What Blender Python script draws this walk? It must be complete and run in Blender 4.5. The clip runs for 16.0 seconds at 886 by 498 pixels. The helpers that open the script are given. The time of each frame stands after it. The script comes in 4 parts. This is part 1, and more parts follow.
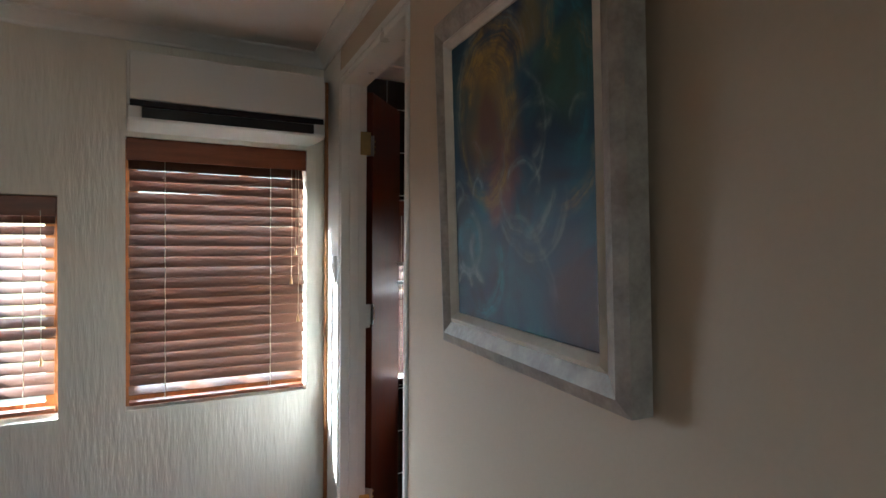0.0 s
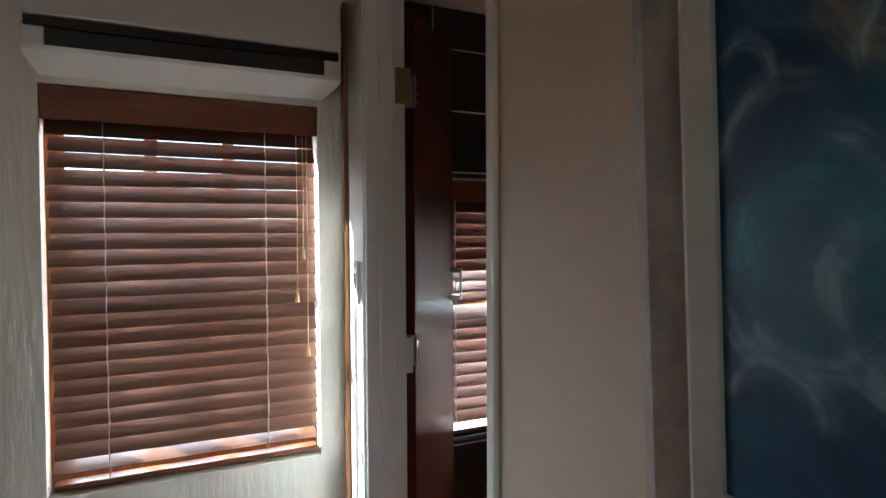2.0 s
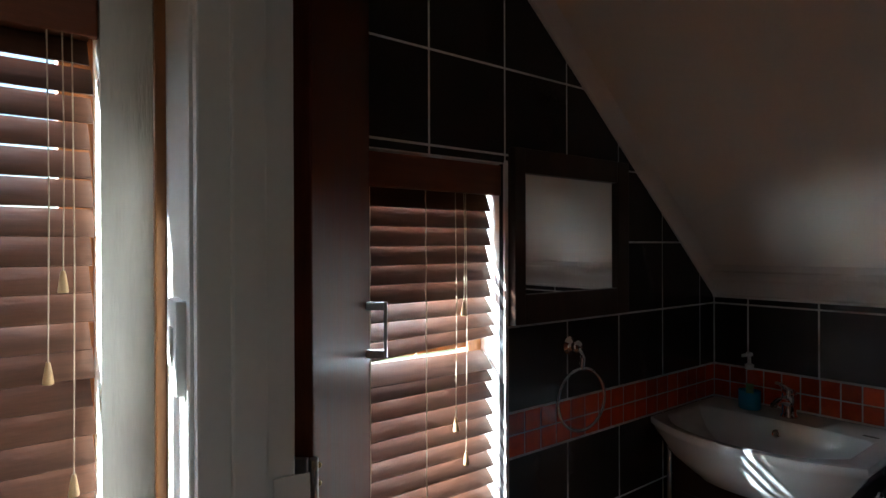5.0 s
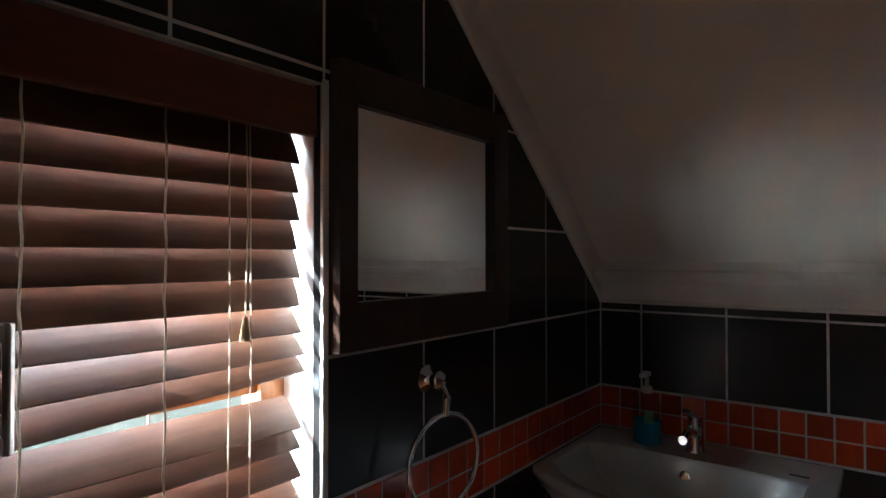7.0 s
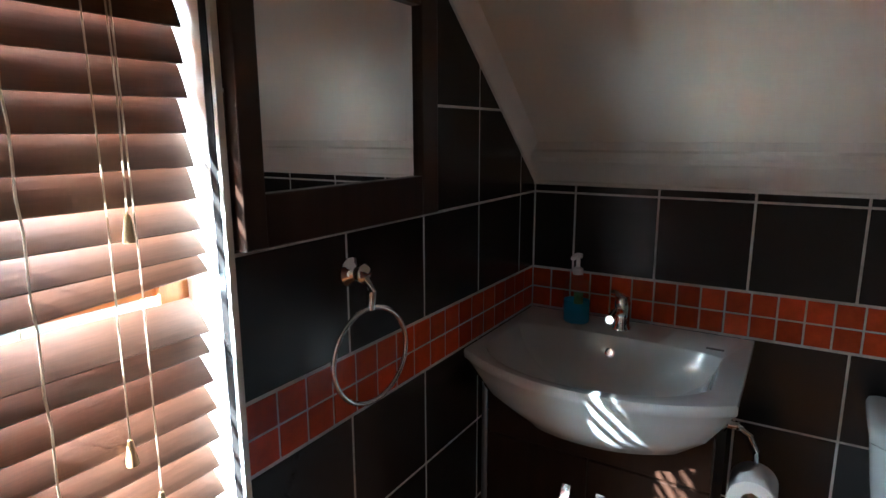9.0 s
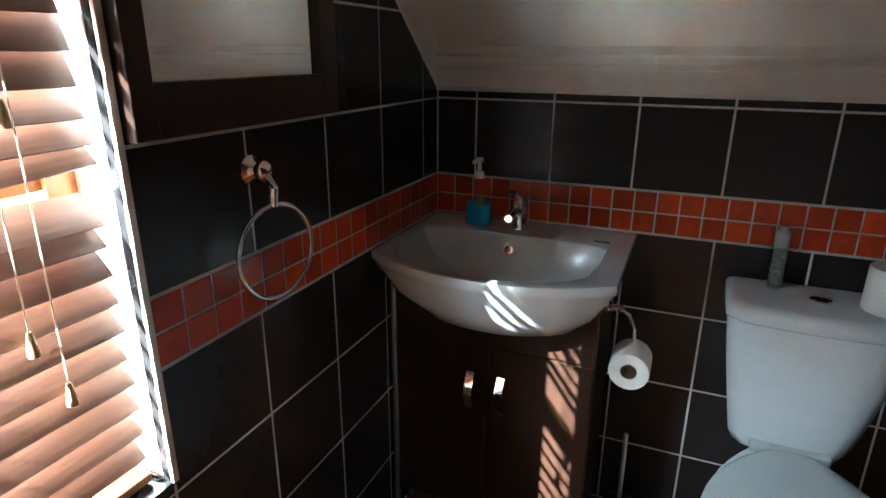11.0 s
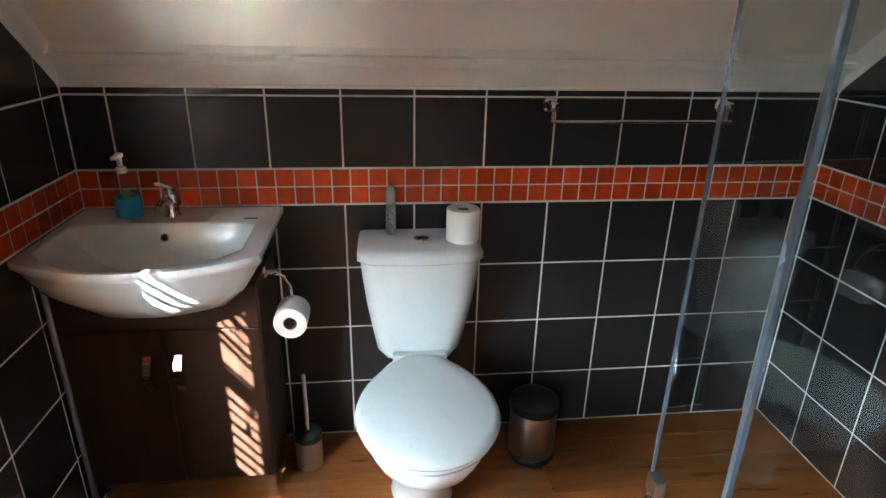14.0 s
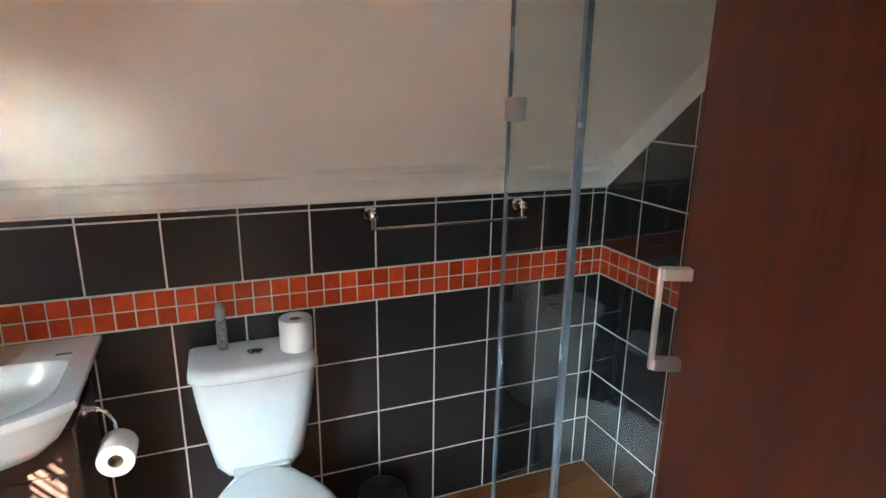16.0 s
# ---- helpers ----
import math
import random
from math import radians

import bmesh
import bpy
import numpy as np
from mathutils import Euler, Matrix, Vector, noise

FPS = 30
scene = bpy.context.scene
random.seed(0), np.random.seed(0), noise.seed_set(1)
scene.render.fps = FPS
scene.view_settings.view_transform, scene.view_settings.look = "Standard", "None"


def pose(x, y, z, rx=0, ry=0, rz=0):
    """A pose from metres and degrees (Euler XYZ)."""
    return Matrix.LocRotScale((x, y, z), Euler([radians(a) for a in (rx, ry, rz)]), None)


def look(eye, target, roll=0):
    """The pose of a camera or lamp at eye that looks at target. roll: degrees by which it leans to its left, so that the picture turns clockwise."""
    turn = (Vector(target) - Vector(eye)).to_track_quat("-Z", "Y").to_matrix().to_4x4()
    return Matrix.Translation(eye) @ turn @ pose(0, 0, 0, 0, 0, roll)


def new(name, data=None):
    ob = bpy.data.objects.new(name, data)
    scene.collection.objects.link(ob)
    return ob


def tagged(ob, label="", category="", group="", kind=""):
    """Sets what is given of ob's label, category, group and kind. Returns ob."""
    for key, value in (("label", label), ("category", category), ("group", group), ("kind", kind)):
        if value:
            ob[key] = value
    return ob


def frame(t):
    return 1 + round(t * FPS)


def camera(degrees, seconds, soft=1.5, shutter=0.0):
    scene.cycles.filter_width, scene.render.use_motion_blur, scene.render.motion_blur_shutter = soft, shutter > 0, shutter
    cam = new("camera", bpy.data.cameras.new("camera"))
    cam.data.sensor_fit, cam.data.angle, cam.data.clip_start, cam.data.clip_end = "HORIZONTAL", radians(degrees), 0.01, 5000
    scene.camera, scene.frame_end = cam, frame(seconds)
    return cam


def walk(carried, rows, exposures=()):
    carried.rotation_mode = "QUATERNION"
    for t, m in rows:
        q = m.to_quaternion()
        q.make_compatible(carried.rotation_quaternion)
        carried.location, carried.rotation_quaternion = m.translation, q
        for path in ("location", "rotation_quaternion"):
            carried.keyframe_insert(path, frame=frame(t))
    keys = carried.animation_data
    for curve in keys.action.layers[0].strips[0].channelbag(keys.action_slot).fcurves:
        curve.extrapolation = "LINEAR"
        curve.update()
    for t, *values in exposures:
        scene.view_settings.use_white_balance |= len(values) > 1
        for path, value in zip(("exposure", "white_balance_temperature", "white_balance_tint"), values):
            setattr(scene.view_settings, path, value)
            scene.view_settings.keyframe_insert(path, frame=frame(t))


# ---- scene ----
cam = camera(74.1, 16.0)
PATH = [
    (0, (0.178, 0.529, 1.465), (1.149, 2.278, 1.434), 0.4),
    (0.5, (0.305, 0.746, 1.467), (1.259, 2.503, 1.431), 0.2),
    (1, (0.417, 0.958, 1.455), (1.344, 2.729, 1.42), -0.0),
    (1.5, (0.493, 1.169, 1.435), (1.363, 2.969, 1.404), -0.2),
    (2, (0.52, 1.395, 1.474), (1.372, 3.203, 1.418), -0.3),
    (2.5, (0.527, 1.63, 1.416), (1.444, 3.407, 1.421), -0.2),
    (3, (0.6, 1.83, 1.435), (1.528, 3.601, 1.436), -0.4),
    (3.5, (0.662, 1.97, 1.436), (1.599, 3.737, 1.444), -0.5),
    (4, (0.711, 2.087, 1.457), (1.686, 3.833, 1.459), -0.5),
    (4.5, (0.753, 2.164, 1.48), (1.857, 3.831, 1.466), -0.1),
    (5, (0.822, 2.247, 1.456), (2.063, 3.815, 1.452), -0.2),
    (5.2, (0.872, 2.277, 1.47), (2.148, 3.817, 1.441), 0.2),
    (7.3, (1.307, 2.652, 1.401), (2.924, 3.829, 1.402), -0.3),
    (7.5, (1.316, 2.638, 1.436), (2.935, 3.81, 1.364), -0.2),
    (8, (1.343, 2.657, 1.421), (2.995, 3.773, 1.265), -0.3),
    (8.5, (1.363, 2.671, 1.429), (3.032, 3.734, 1.138), -0.2),
    (9, (1.367, 2.669, 1.416), (3.04, 3.694, 1.028), -0.2),
    (9.2, (1.366, 2.672, 1.442), (3.038, 3.668, 0.982), -0.5),
    (11.3, (1.327, 2.623, 1.369), (3.101, 3.25, 0.692), 0.8),
    (11.5, (1.328, 2.633, 1.373), (3.125, 3.16, 0.673), 1.0),
    (12, (1.289, 2.585, 1.349), (3.138, 2.906, 0.657), 1.3),
    (12.5, (1.237, 2.539, 1.373), (3.099, 2.684, 0.657), 1.2),
    (13, (1.198, 2.52, 1.393), (3.067, 2.504, 0.682), 1.2),
    (13.5, (1.15, 2.498, 1.427), (3.013, 2.358, 0.713), 1.1),
    (14, (1.121, 2.433, 1.477), (2.968, 2.213, 0.742), 1.2),
    (14.5, (1.084, 2.418, 1.513), (2.912, 2.036, 0.798), 1.1),
    (15, (1.069, 2.397, 1.554), (2.872, 1.889, 0.852), 1.0),
    (15.5, (1.054, 2.387, 1.602), (2.842, 1.759, 0.961), 0.8),
    (16, (1.033, 2.385, 1.646), (2.822, 1.665, 1.117), 0.8),
]
walk(cam, [(t, look(eye, target, roll)) for t, eye, target, roll in PATH],
     exposures=[(0.0, 3.75, 5550, 2), (3.0, 3.20, 5500, 2), (5.0, 2.85, 5450, 1), (7.5, 3.25, 5350, -1), (9.0, 3.95, 5300, -2), (12.0, 4.35, 5500, -2), (13.0, 4.85, 5600, -2), (14.5, 5.45, 5700, -2), (16.0, 5.75, 5600, -2)])

# ---- world and light ----
SUN_WAY = Vector((1.0, -0.572, -0.735)).normalized()
world = bpy.data.worlds.new("world")
scene.world = world
world.use_nodes = True
wn = world.node_tree.nodes
sky = wn.new("ShaderNodeTexSky")
sky.sky_type = "NISHITA"
sky.sun_disc = False
sky.sun_elevation = math.asin(-SUN_WAY.z)
sky.sun_rotation = math.atan2(-SUN_WAY.x, -SUN_WAY.y)
wn["Background"].inputs["Strength"].default_value = 0.07
world.node_tree.links.new(sky.outputs["Color"], wn["Background"].inputs["Color"])
sun_data = bpy.data.lights.new("sun", "SUN")
sun_data.energy = 5.0
sun_data.angle = radians(0.5)
sun_data.color = (1.0, 0.95, 0.87)
sun = new("sun", sun_data)
sun.matrix_world = Matrix.Translation((-6, 9, 7)) @ SUN_WAY.to_track_quat("-Z", "Y").to_matrix().to_4x4()


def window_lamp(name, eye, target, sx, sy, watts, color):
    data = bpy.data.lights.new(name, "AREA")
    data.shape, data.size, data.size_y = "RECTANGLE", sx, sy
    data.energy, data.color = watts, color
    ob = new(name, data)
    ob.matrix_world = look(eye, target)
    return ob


# sky light in the openings
window_lamp("sky_light_bedroom", (0.6, 3.50, 1.32), (0.6, 0, 1.1), 0.76, 1.1, 6, (0.86, 0.93, 1.0))
window_lamp("sky_light_side", (-0.42, 3.50, 1.18), (-0.42, 0, 1.0), 0.72, 0.86, 6, (0.86, 0.93, 1.0))
window_lamp("sky_light_bathroom", (1.67, 3.50, 1.2), (1.67, 0, 1.0), 0.42, 0.9, 7.0, (0.9, 0.95, 1.0))
window_lamp("sky_light_rear", (-0.45, -2.42, 1.35), (-0.3, 3, 1.2), 1.2, 1.2, 0.3, (1.0, 0.97, 0.92))
# lamp added in bathroom window's opening, imitating sun thrown up by the polished sill
sill_lamp = window_lamp("sill_glow_lamp", (1.72, 3.352, 0.716), (2.80, 2.80, 1.50), 0.20, 0.022, 0.012, (1.0, 0.97, 0.91))
sill_lamp.data.spread = radians(27)


# ---- materials ----
def material(name, color, rough=0.6, metal=0.0, noise_scale=6.0, vary=0.12, fine=90.0, bump=0.0, bump_scale=60.0,
             coat=0.0, per_object=0.0, stretch=(1, 1, 1), rough_vary=0.08, spec=0.5, transmission=0.0, ior=1.45):
    m = bpy.data.materials.new(name)
    m.use_nodes = True
    nt = m.node_tree
    n, l = nt.nodes, nt.links
    b = n["Principled BSDF"]
    b.inputs["Metallic"].default_value = metal
    b.inputs["Coat Weight"].default_value = coat
    b.inputs["Coat Roughness"].default_value = 0.08
    b.inputs["Specular IOR Level"].default_value = spec
    b.inputs["IOR"].default_value = ior
    b.inputs["Transmission Weight"].default_value = transmission
    co = n.new("ShaderNodeTexCoord")
    mp = n.new("ShaderNodeMapping")
    mp.inputs["Scale"].default_value = stretch
    l.new(co.outputs["Object"], mp.inputs["Vector"])
    if per_object:
        who = n.new("ShaderNodeObjectInfo")
        off = n.new("ShaderNodeVectorMath")
        off.operation = "MULTIPLY_ADD"
        off.inputs[1].default_value = (37.0, 53.0, 71.0)
        l.new(who.outputs["Random"], off.inputs[0])
        l.new(co.outputs["Object"], off.inputs[2])
        l.new(off.outputs[0], mp.inputs["Vector"])
    big = n.new("ShaderNodeTexNoise")
    big.inputs["Scale"].default_value = noise_scale
    big.inputs["Detail"].default_value = 5
    small = n.new("ShaderNodeTexNoise")
    small.inputs["Scale"].default_value = fine
    small.inputs["Detail"].default_value = 3
    for t in (big, small):
        l.new(mp.outputs["Vector"], t.inputs["Vector"])
    mix = n.new("ShaderNodeMath")
    mix.operation = "MULTIPLY_ADD"
    mix.inputs[1].default_value = 0.4
    l.new(small.outputs["Fac"], mix.inputs[0])
    l.new(big.outputs["Fac"], mix.inputs[2])
    val = n.new("ShaderNodeMapRange")
    val.inputs["From Min"].default_value, val.inputs["From Max"].default_value = 0.4, 1.0
    val.inputs["To Min"].default_value, val.inputs["To Max"].default_value = 1 - vary, 1 + vary
    l.new(mix.outputs[0], val.inputs["Value"])
    hsv = n.new("ShaderNodeHueSaturation")
    hsv.inputs["Color"].default_value = (*color, 1)
    out = val.outputs["Result"]
    if per_object:
        info = n.new("ShaderNodeObjectInfo")
        r = n.new("ShaderNodeMapRange")
        r.inputs["To Min"].default_value, r.inputs["To Max"].default_value = 1 - per_object, 1 + per_object
        l.new(info.outputs["Random"], r.inputs["Value"])
        mul = n.new("ShaderNodeMath")
        mul.operation = "MULTIPLY"
        l.new(out, mul.inputs[0])
        l.new(r.outputs["Result"], mul.inputs[1])
        out = mul.outputs[0]
    l.new(out, hsv.inputs["Value"])
    l.new(hsv.outputs["Color"], b.inputs["Base Color"])
    rr = n.new("ShaderNodeMapRange")
    rr.inputs["To Min"].default_value, rr.inputs["To Max"].default_value = max(0.0, rough - rough_vary), min(1, rough + rough_vary)
    l.new(big.outputs["Fac"], rr.inputs["Value"])
    l.new(rr.outputs["Result"], b.inputs["Roughness"])
    if bump:
        bt = n.new("ShaderNodeTexNoise")
        bt.inputs["Scale"].default_value = bump_scale
        bt.inputs["Detail"].default_value = 4
        l.new(mp.outputs["Vector"], bt.inputs["Vector"])
        bp = n.new("ShaderNodeBump")
        bp.inputs["Strength"].default_value = bump
        bp.inputs["Distance"].default_value = 0.004
        l.new(bt.outputs["Fac"], bp.inputs["Height"])
        l.new(bp.outputs["Normal"], b.inputs["Normal"])
    return m


def clear_glass(name, tint, rough=0.0):
    m = bpy.data.materials.new(name)
    m.use_nodes = True
    n, l = m.node_tree.nodes, m.node_tree.links
    n.remove(n["Principled BSDF"])
    thru = n.new("ShaderNodeBsdfTransparent")
    thru.inputs["Color"].default_value = (*tint, 1)
    gl = n.new("ShaderNodeBsdfGlossy")
    gl.inputs["Roughness"].default_value = rough
    lw = n.new("ShaderNodeLayerWeight")
    lw.inputs["Blend"].default_value = 0.5
    pw = n.new("ShaderNodeMath")
    pw.operation = "POWER"
    pw.inputs[1].default_value = 5.0
    l.new(lw.outputs["Facing"], pw.inputs[0])
    fr = n.new("ShaderNodeMath")
    fr.operation = "MULTIPLY_ADD"
    fr.inputs[1].default_value, fr.inputs[2].default_value = 0.9, 0.05
    l.new(pw.outputs[0], fr.inputs[0])
    mx = n.new("ShaderNodeMixShader")
    l.new(fr.outputs[0], mx.inputs[0])
    l.new(thru.outputs[0], mx.inputs[1])
    l.new(gl.outputs[0], mx.inputs[2])
    l.new(mx.outputs[0], n["Material Output"].inputs["Surface"])
    return m


PLASTER = material("brushed_cream_plaster", (0.78, 0.76, 0.69), 0.75, noise_scale=2.5, vary=0.07, bump=0.9, bump_scale=26, stretch=(2.2, 2.2, 0.35))
WALL_PAINT = material("smooth_beige_wall_paint", (0.55, 0.455, 0.345), 0.6, noise_scale=1.5, vary=0.05, bump=0.12, bump_scale=70)
CEIL = material("white_ceiling_paint", (0.84, 0.83, 0.80), 0.45, noise_scale=1.2, vary=0.04, bump=0.06, bump_scale=80)
SLOPE_PAINT = material("satin_white_ceiling_board", (0.86, 0.85, 0.81), 0.38, noise_scale=1.2, vary=0.04, bump=0.04, bump_scale=40)
CORNICE = material("white_gloss_cornice", (0.78, 0.78, 0.76), 0.35, noise_scale=3, vary=0.05)
TRIM = material("white_gloss_trim_paint", (0.74, 0.74, 0.71), 0.3, noise_scale=4, vary=0.06, bump=0.08, bump_scale=30)
GROUT = material("pale_grey_grout", (0.62, 0.61, 0.60), 0.8, noise_scale=8, vary=0.16)
TILE = material("satin_black_ceramic_tile", (0.022, 0.021, 0.022), 0.26, noise_scale=3, vary=0.10, fine=200, per_object=0.2, bump=0.02, bump_scale=9, rough_vary=0.015)
SILL_TILE = material("polished_black_sill_tile", (0.022, 0.021, 0.022), 0.13, noise_scale=4, vary=0.1, rough_vary=0.01)
MOSAIC = material("glazed_red_mosaic", (0.50, 0.058, 0.012), 0.2, noise_scale=30, vary=0.2, per_object=0.28, bump=0.08, bump_scale=40)
FLOOR_WOOD = material("orange_brown_laminate", (0.215, 0.076, 0.020), 0.30, noise_scale=5, vary=0.35, fine=40, stretch=(9, 0.9, 1), per_object=0.14, bump=0.05)
BLIND_WOOD = material("mahogany_stained_slat", (0.12, 0.052, 0.029), 0.44, noise_scale=7, vary=0.3, fine=60, stretch=(0.6, 10, 10), per_object=0.08, bump=0.06)
VALANCE = material("mahogany_valance", (0.17, 0.052, 0.022), 0.38, noise_scale=6, vary=0.3, stretch=(0.6, 8, 8))
FRAME_WOOD = material("varnished_orange_window_timber", (0.36, 0.14, 0.035), 0.4, noise_scale=8, vary=0.3, stretch=(6, 6, 0.7))
DOOR_WOOD = material("dark_red_mahogany_door", (0.09, 0.019, 0.007), 0.42, spec=0.25, noise_scale=5, vary=0.4, fine=30, stretch=(8, 8, 0.6), bump=0.06, bump_scale=20)
DARK_WOOD = material("espresso_wood_laminate", (0.036, 0.017, 0.011), 0.34, noise_scale=5, vary=0.35, stretch=(6, 6, 0.6))
CABLE_BROWN = material("brown_plastic_trunking", (0.27, 0.11, 0.03), 0.45, noise_scale=5, vary=0.15)
CERAMIC = material("white_glazed_ceramic", (0.64, 0.68, 0.69), 0.10, noise_scale=2, vary=0.02, coat=0.5, rough_vary=0.03)
SEAT_PLASTIC = material("white_seat_plastic", (0.48, 0.515, 0.51), 0.22, noise_scale=2, vary=0.02)
WHITE_PLASTIC = material("matt_white_plastic", (0.74, 0.74, 0.72), 0.42, noise_scale=3, vary=0.04)
BLACK_PLASTIC = material("black_plastic", (0.018, 0.018, 0.019), 0.35, noise_scale=5, vary=0.2)
BLACK_GLOSS = material("glossy_dark_strip", (0.02, 0.02, 0.024), 0.05, noise_scale=3, vary=0.05, rough_vary=0.01)
CHROME = material("polished_chrome", (0.78, 0.78, 0.79), 0.08, 1.0, noise_scale=10, vary=0.05, rough_vary=0.03)
STEEL = material("brushed_steel", (0.58, 0.57, 0.56), 0.30, 1.0, noise_scale=10, vary=0.08, fine=200, stretch=(1, 1, 0.1))
BRASS = material("dull_brass", (0.55, 0.40, 0.18), 0.35, 1.0, noise_scale=12, vary=0.15)
ALU = material("blue_grey_aluminium_seal", (0.26, 0.33, 0.41), 0.25, 0.6, noise_scale=8, vary=0.08)
PAPER = material("white_tissue_paper", (0.80, 0.79, 0.76), 0.9, noise_scale=10, vary=0.04, bump=0.3, bump_scale=150)
CARD = material("brown_card_core", (0.22, 0.15, 0.09), 0.85)
CORD = material("cream_cotton_cord", (0.62, 0.52, 0.38), 0.8, noise_scale=60, vary=0.15)
TASSEL = material("pale_wood_tassel", (0.55, 0.36, 0.18), 0.5, noise_scale=30, vary=0.2)
SOAP_BLUE = material("blue_liquid_soap", (0.03, 0.42, 0.75), 0.12, noise_scale=10, vary=0.1)
BOTTLE_CLEAR = clear_glass("clear_bottle_plastic", (0.975, 0.985, 0.985), 0.08)
GLASS = clear_glass("shower_glass", (0.93, 0.965, 0.955))
PANE = clear_glass("window_glass", (0.96, 0.98, 0.98))
MIRROR = material("silvered_mirror", (0.86, 0.86, 0.86), 0.01, 1.0, vary=0.01, rough_vary=0.005)
SILVER_FRAME = material("mottled_silver_leaf_frame", (0.34, 0.31, 0.28), 0.42, 0.35, noise_scale=22, vary=0.35, fine=120, bump=0.25, bump_scale=70)
SILVER_SLIP = material("pale_silver_slip", (0.66, 0.63, 0.58), 0.35, 0.25, noise_scale=20, vary=0.12)
EAVE = material("white_painted_eave", (0.6, 0.58, 0.55), 0.7)
GRASS = material("dry_lawn", (0.11, 0.12, 0.045), 0.95, noise_scale=0.6, vary=0.3, fine=8)
YARD_WALL = material("cream_render", (0.62, 0.56, 0.46), 0.85, noise_scale=1, vary=0.12)


# ---- mesh helpers ----
def box(bm, x0, x1, y0, y1, z0, z1, m=None, bevel=0.0):
    g = bmesh.ops.create_cube(bm, size=1.0)
    vs = g["verts"]
    for v in vs:
        v.co = Vector(((x0 + x1) / 2 + v.co.x * (x1 - x0), (y0 + y1) / 2 + v.co.y * (y1 - y0), (z0 + z1) / 2 + v.co.z * (z1 - z0)))
    if bevel:
        es = list({e for v in vs for e in v.link_edges})
        r = bmesh.ops.bevel(bm, geom=es, offset=bevel, segments=2, profile=0.6, affect="EDGES")
        vs = list({v for f in r["faces"] for v in f.verts} | {v for v in vs if v.is_valid})
    if m is not None:
        for v in vs:
            v.co = m @ v.co
    return vs


def solid(x0, x1, y0, y1, z0, z1, m=None, bevel=0.0):
    bm = bmesh.new()
    box(bm, x0, x1, y0, y1, z0, z1, m, bevel)
    return bm


def loft(rings, cap=True, close=True):
    """Rings of equal count joined by quads."""
    bm = bmesh.new()
    vr = [[bm.verts.new(p) for p in ring] for ring in rings]
    n = len(rings[0])
    for a, b in zip(vr, vr[1:]):
        for i in range(n if close else n - 1):
            j = (i + 1) % n
            bm.faces.new((a[i], a[j], b[j], b[i]))
    if cap:
        bm.faces.new(list(reversed(vr[0])))
        bm.faces.new(vr[-1])
    bmesh.ops.recalc_face_normals(bm, faces=bm.faces)
    return bm


def circle(c, r, n=24, ax=(1, 0, 0), ay=(0, 1, 0), rx=1.0, ry=1.0):
    c, ax, ay = Vector(c), Vector(ax), Vector(ay)
    return [c + ax * (r * rx * math.cos(2 * math.pi * i / n)) + ay * (r * ry * math.sin(2 * math.pi * i / n)) for i in range(n)]


def lathe(c, profile, n=28, ax=(1, 0, 0), ay=(0, 1, 0), az=(0, 0, 1), ry=1.0, cap=True):
    """Profile rows of (radius, height) turned about az through c."""
    c, az = Vector(c), Vector(az)
    return loft([circle(c + az * h, max(r, 1e-4), n, ax, ay, 1.0, ry) for r, h in profile], cap)


def tube(points, r, n=8, closed=False):
    pts = [Vector(p) for p in points]
    rings = []
    up = Vector((0.123, 0.31, 0.94)).normalized()
    for i, p in enumerate(pts):
        a = pts[i - 1] if (i or closed) else p
        b = pts[(i + 1) % len(pts)] if (i < len(pts) - 1 or closed) else p
        d = (b - a).normalized()
        u = d.cross(up).normalized()
        w = d.cross(u)
        rings.append([p + (u * math.cos(2 * math.pi * k / n) + w * math.sin(2 * math.pi * k / n)) * r for k in range(n)])
    if closed:
        return loft(rings + [rings[0]], cap=False)
    return loft(rings)


def poly_prism(pts, d):
    """A flat polygon of 3D points pushed along d."""
    d = Vector(d)
    return loft([[Vector(p) for p in pts], [Vector(p) + d for p in pts]])


def merge(*bms):
    out = bmesh.new()
    for b in bms:
        me = bpy.data.meshes.new("tmp")
        b.to_mesh(me)
        out.from_mesh(me)
        bpy.data.meshes.remove(me)
        b.free()
    return out


def base_of(ob):
    p = Vector((0, 0, 0))
    while ob is not None:
        p = p + ob.location
        ob = ob.parent
    return p


def part(name, bm, mat, parent=None, label="", smooth=None, at=None):
    """One mesh from a bmesh in world metres, under a thing or part."""
    me = bpy.data.meshes.new(name)
    loc = Vector(at) if at is not None else Vector((0, 0, 0))
    bmesh.ops.translate(bm, verts=bm.verts, vec=-(base_of(parent) + loc))
    bm.to_mesh(me)
    bm.free()
    me.materials.append(mat)
    ob = new(name, me)
    ob.location = loc
    ob.parent = parent
    if smooth is not None:
        for p in me.polygons:
            p.use_smooth = True
        me.set_sharp_from_angle(angle=radians(smooth))
    if label:
        tagged(ob, label=label)
    return ob


def thing(name, loc, label, category, group="", kind=""):
    ob = new(name)
    ob.empty_display_size = 0.05
    ob.location = loc
    return tagged(ob, label, category, group, kind)


def struct(name, bm, mat, label, smooth=None):
    return tagged(part(name, bm, mat, None, smooth=smooth), label, name.split("_")[0], kind="structure")

# ---- plan ----
WY = 3.335          # face of the window wall
KX = 2.97           # face of the low wall
EY = 0.897          # face of the shower's end wall
ZC = 2.35           # flat ceilings
Z_LOW = 1.27        # where the slope meets the low wall
SLOPE = 0.85
ROW = 0.2262        # tile rows
BAND0, BAND1 = 0.905, 1.025


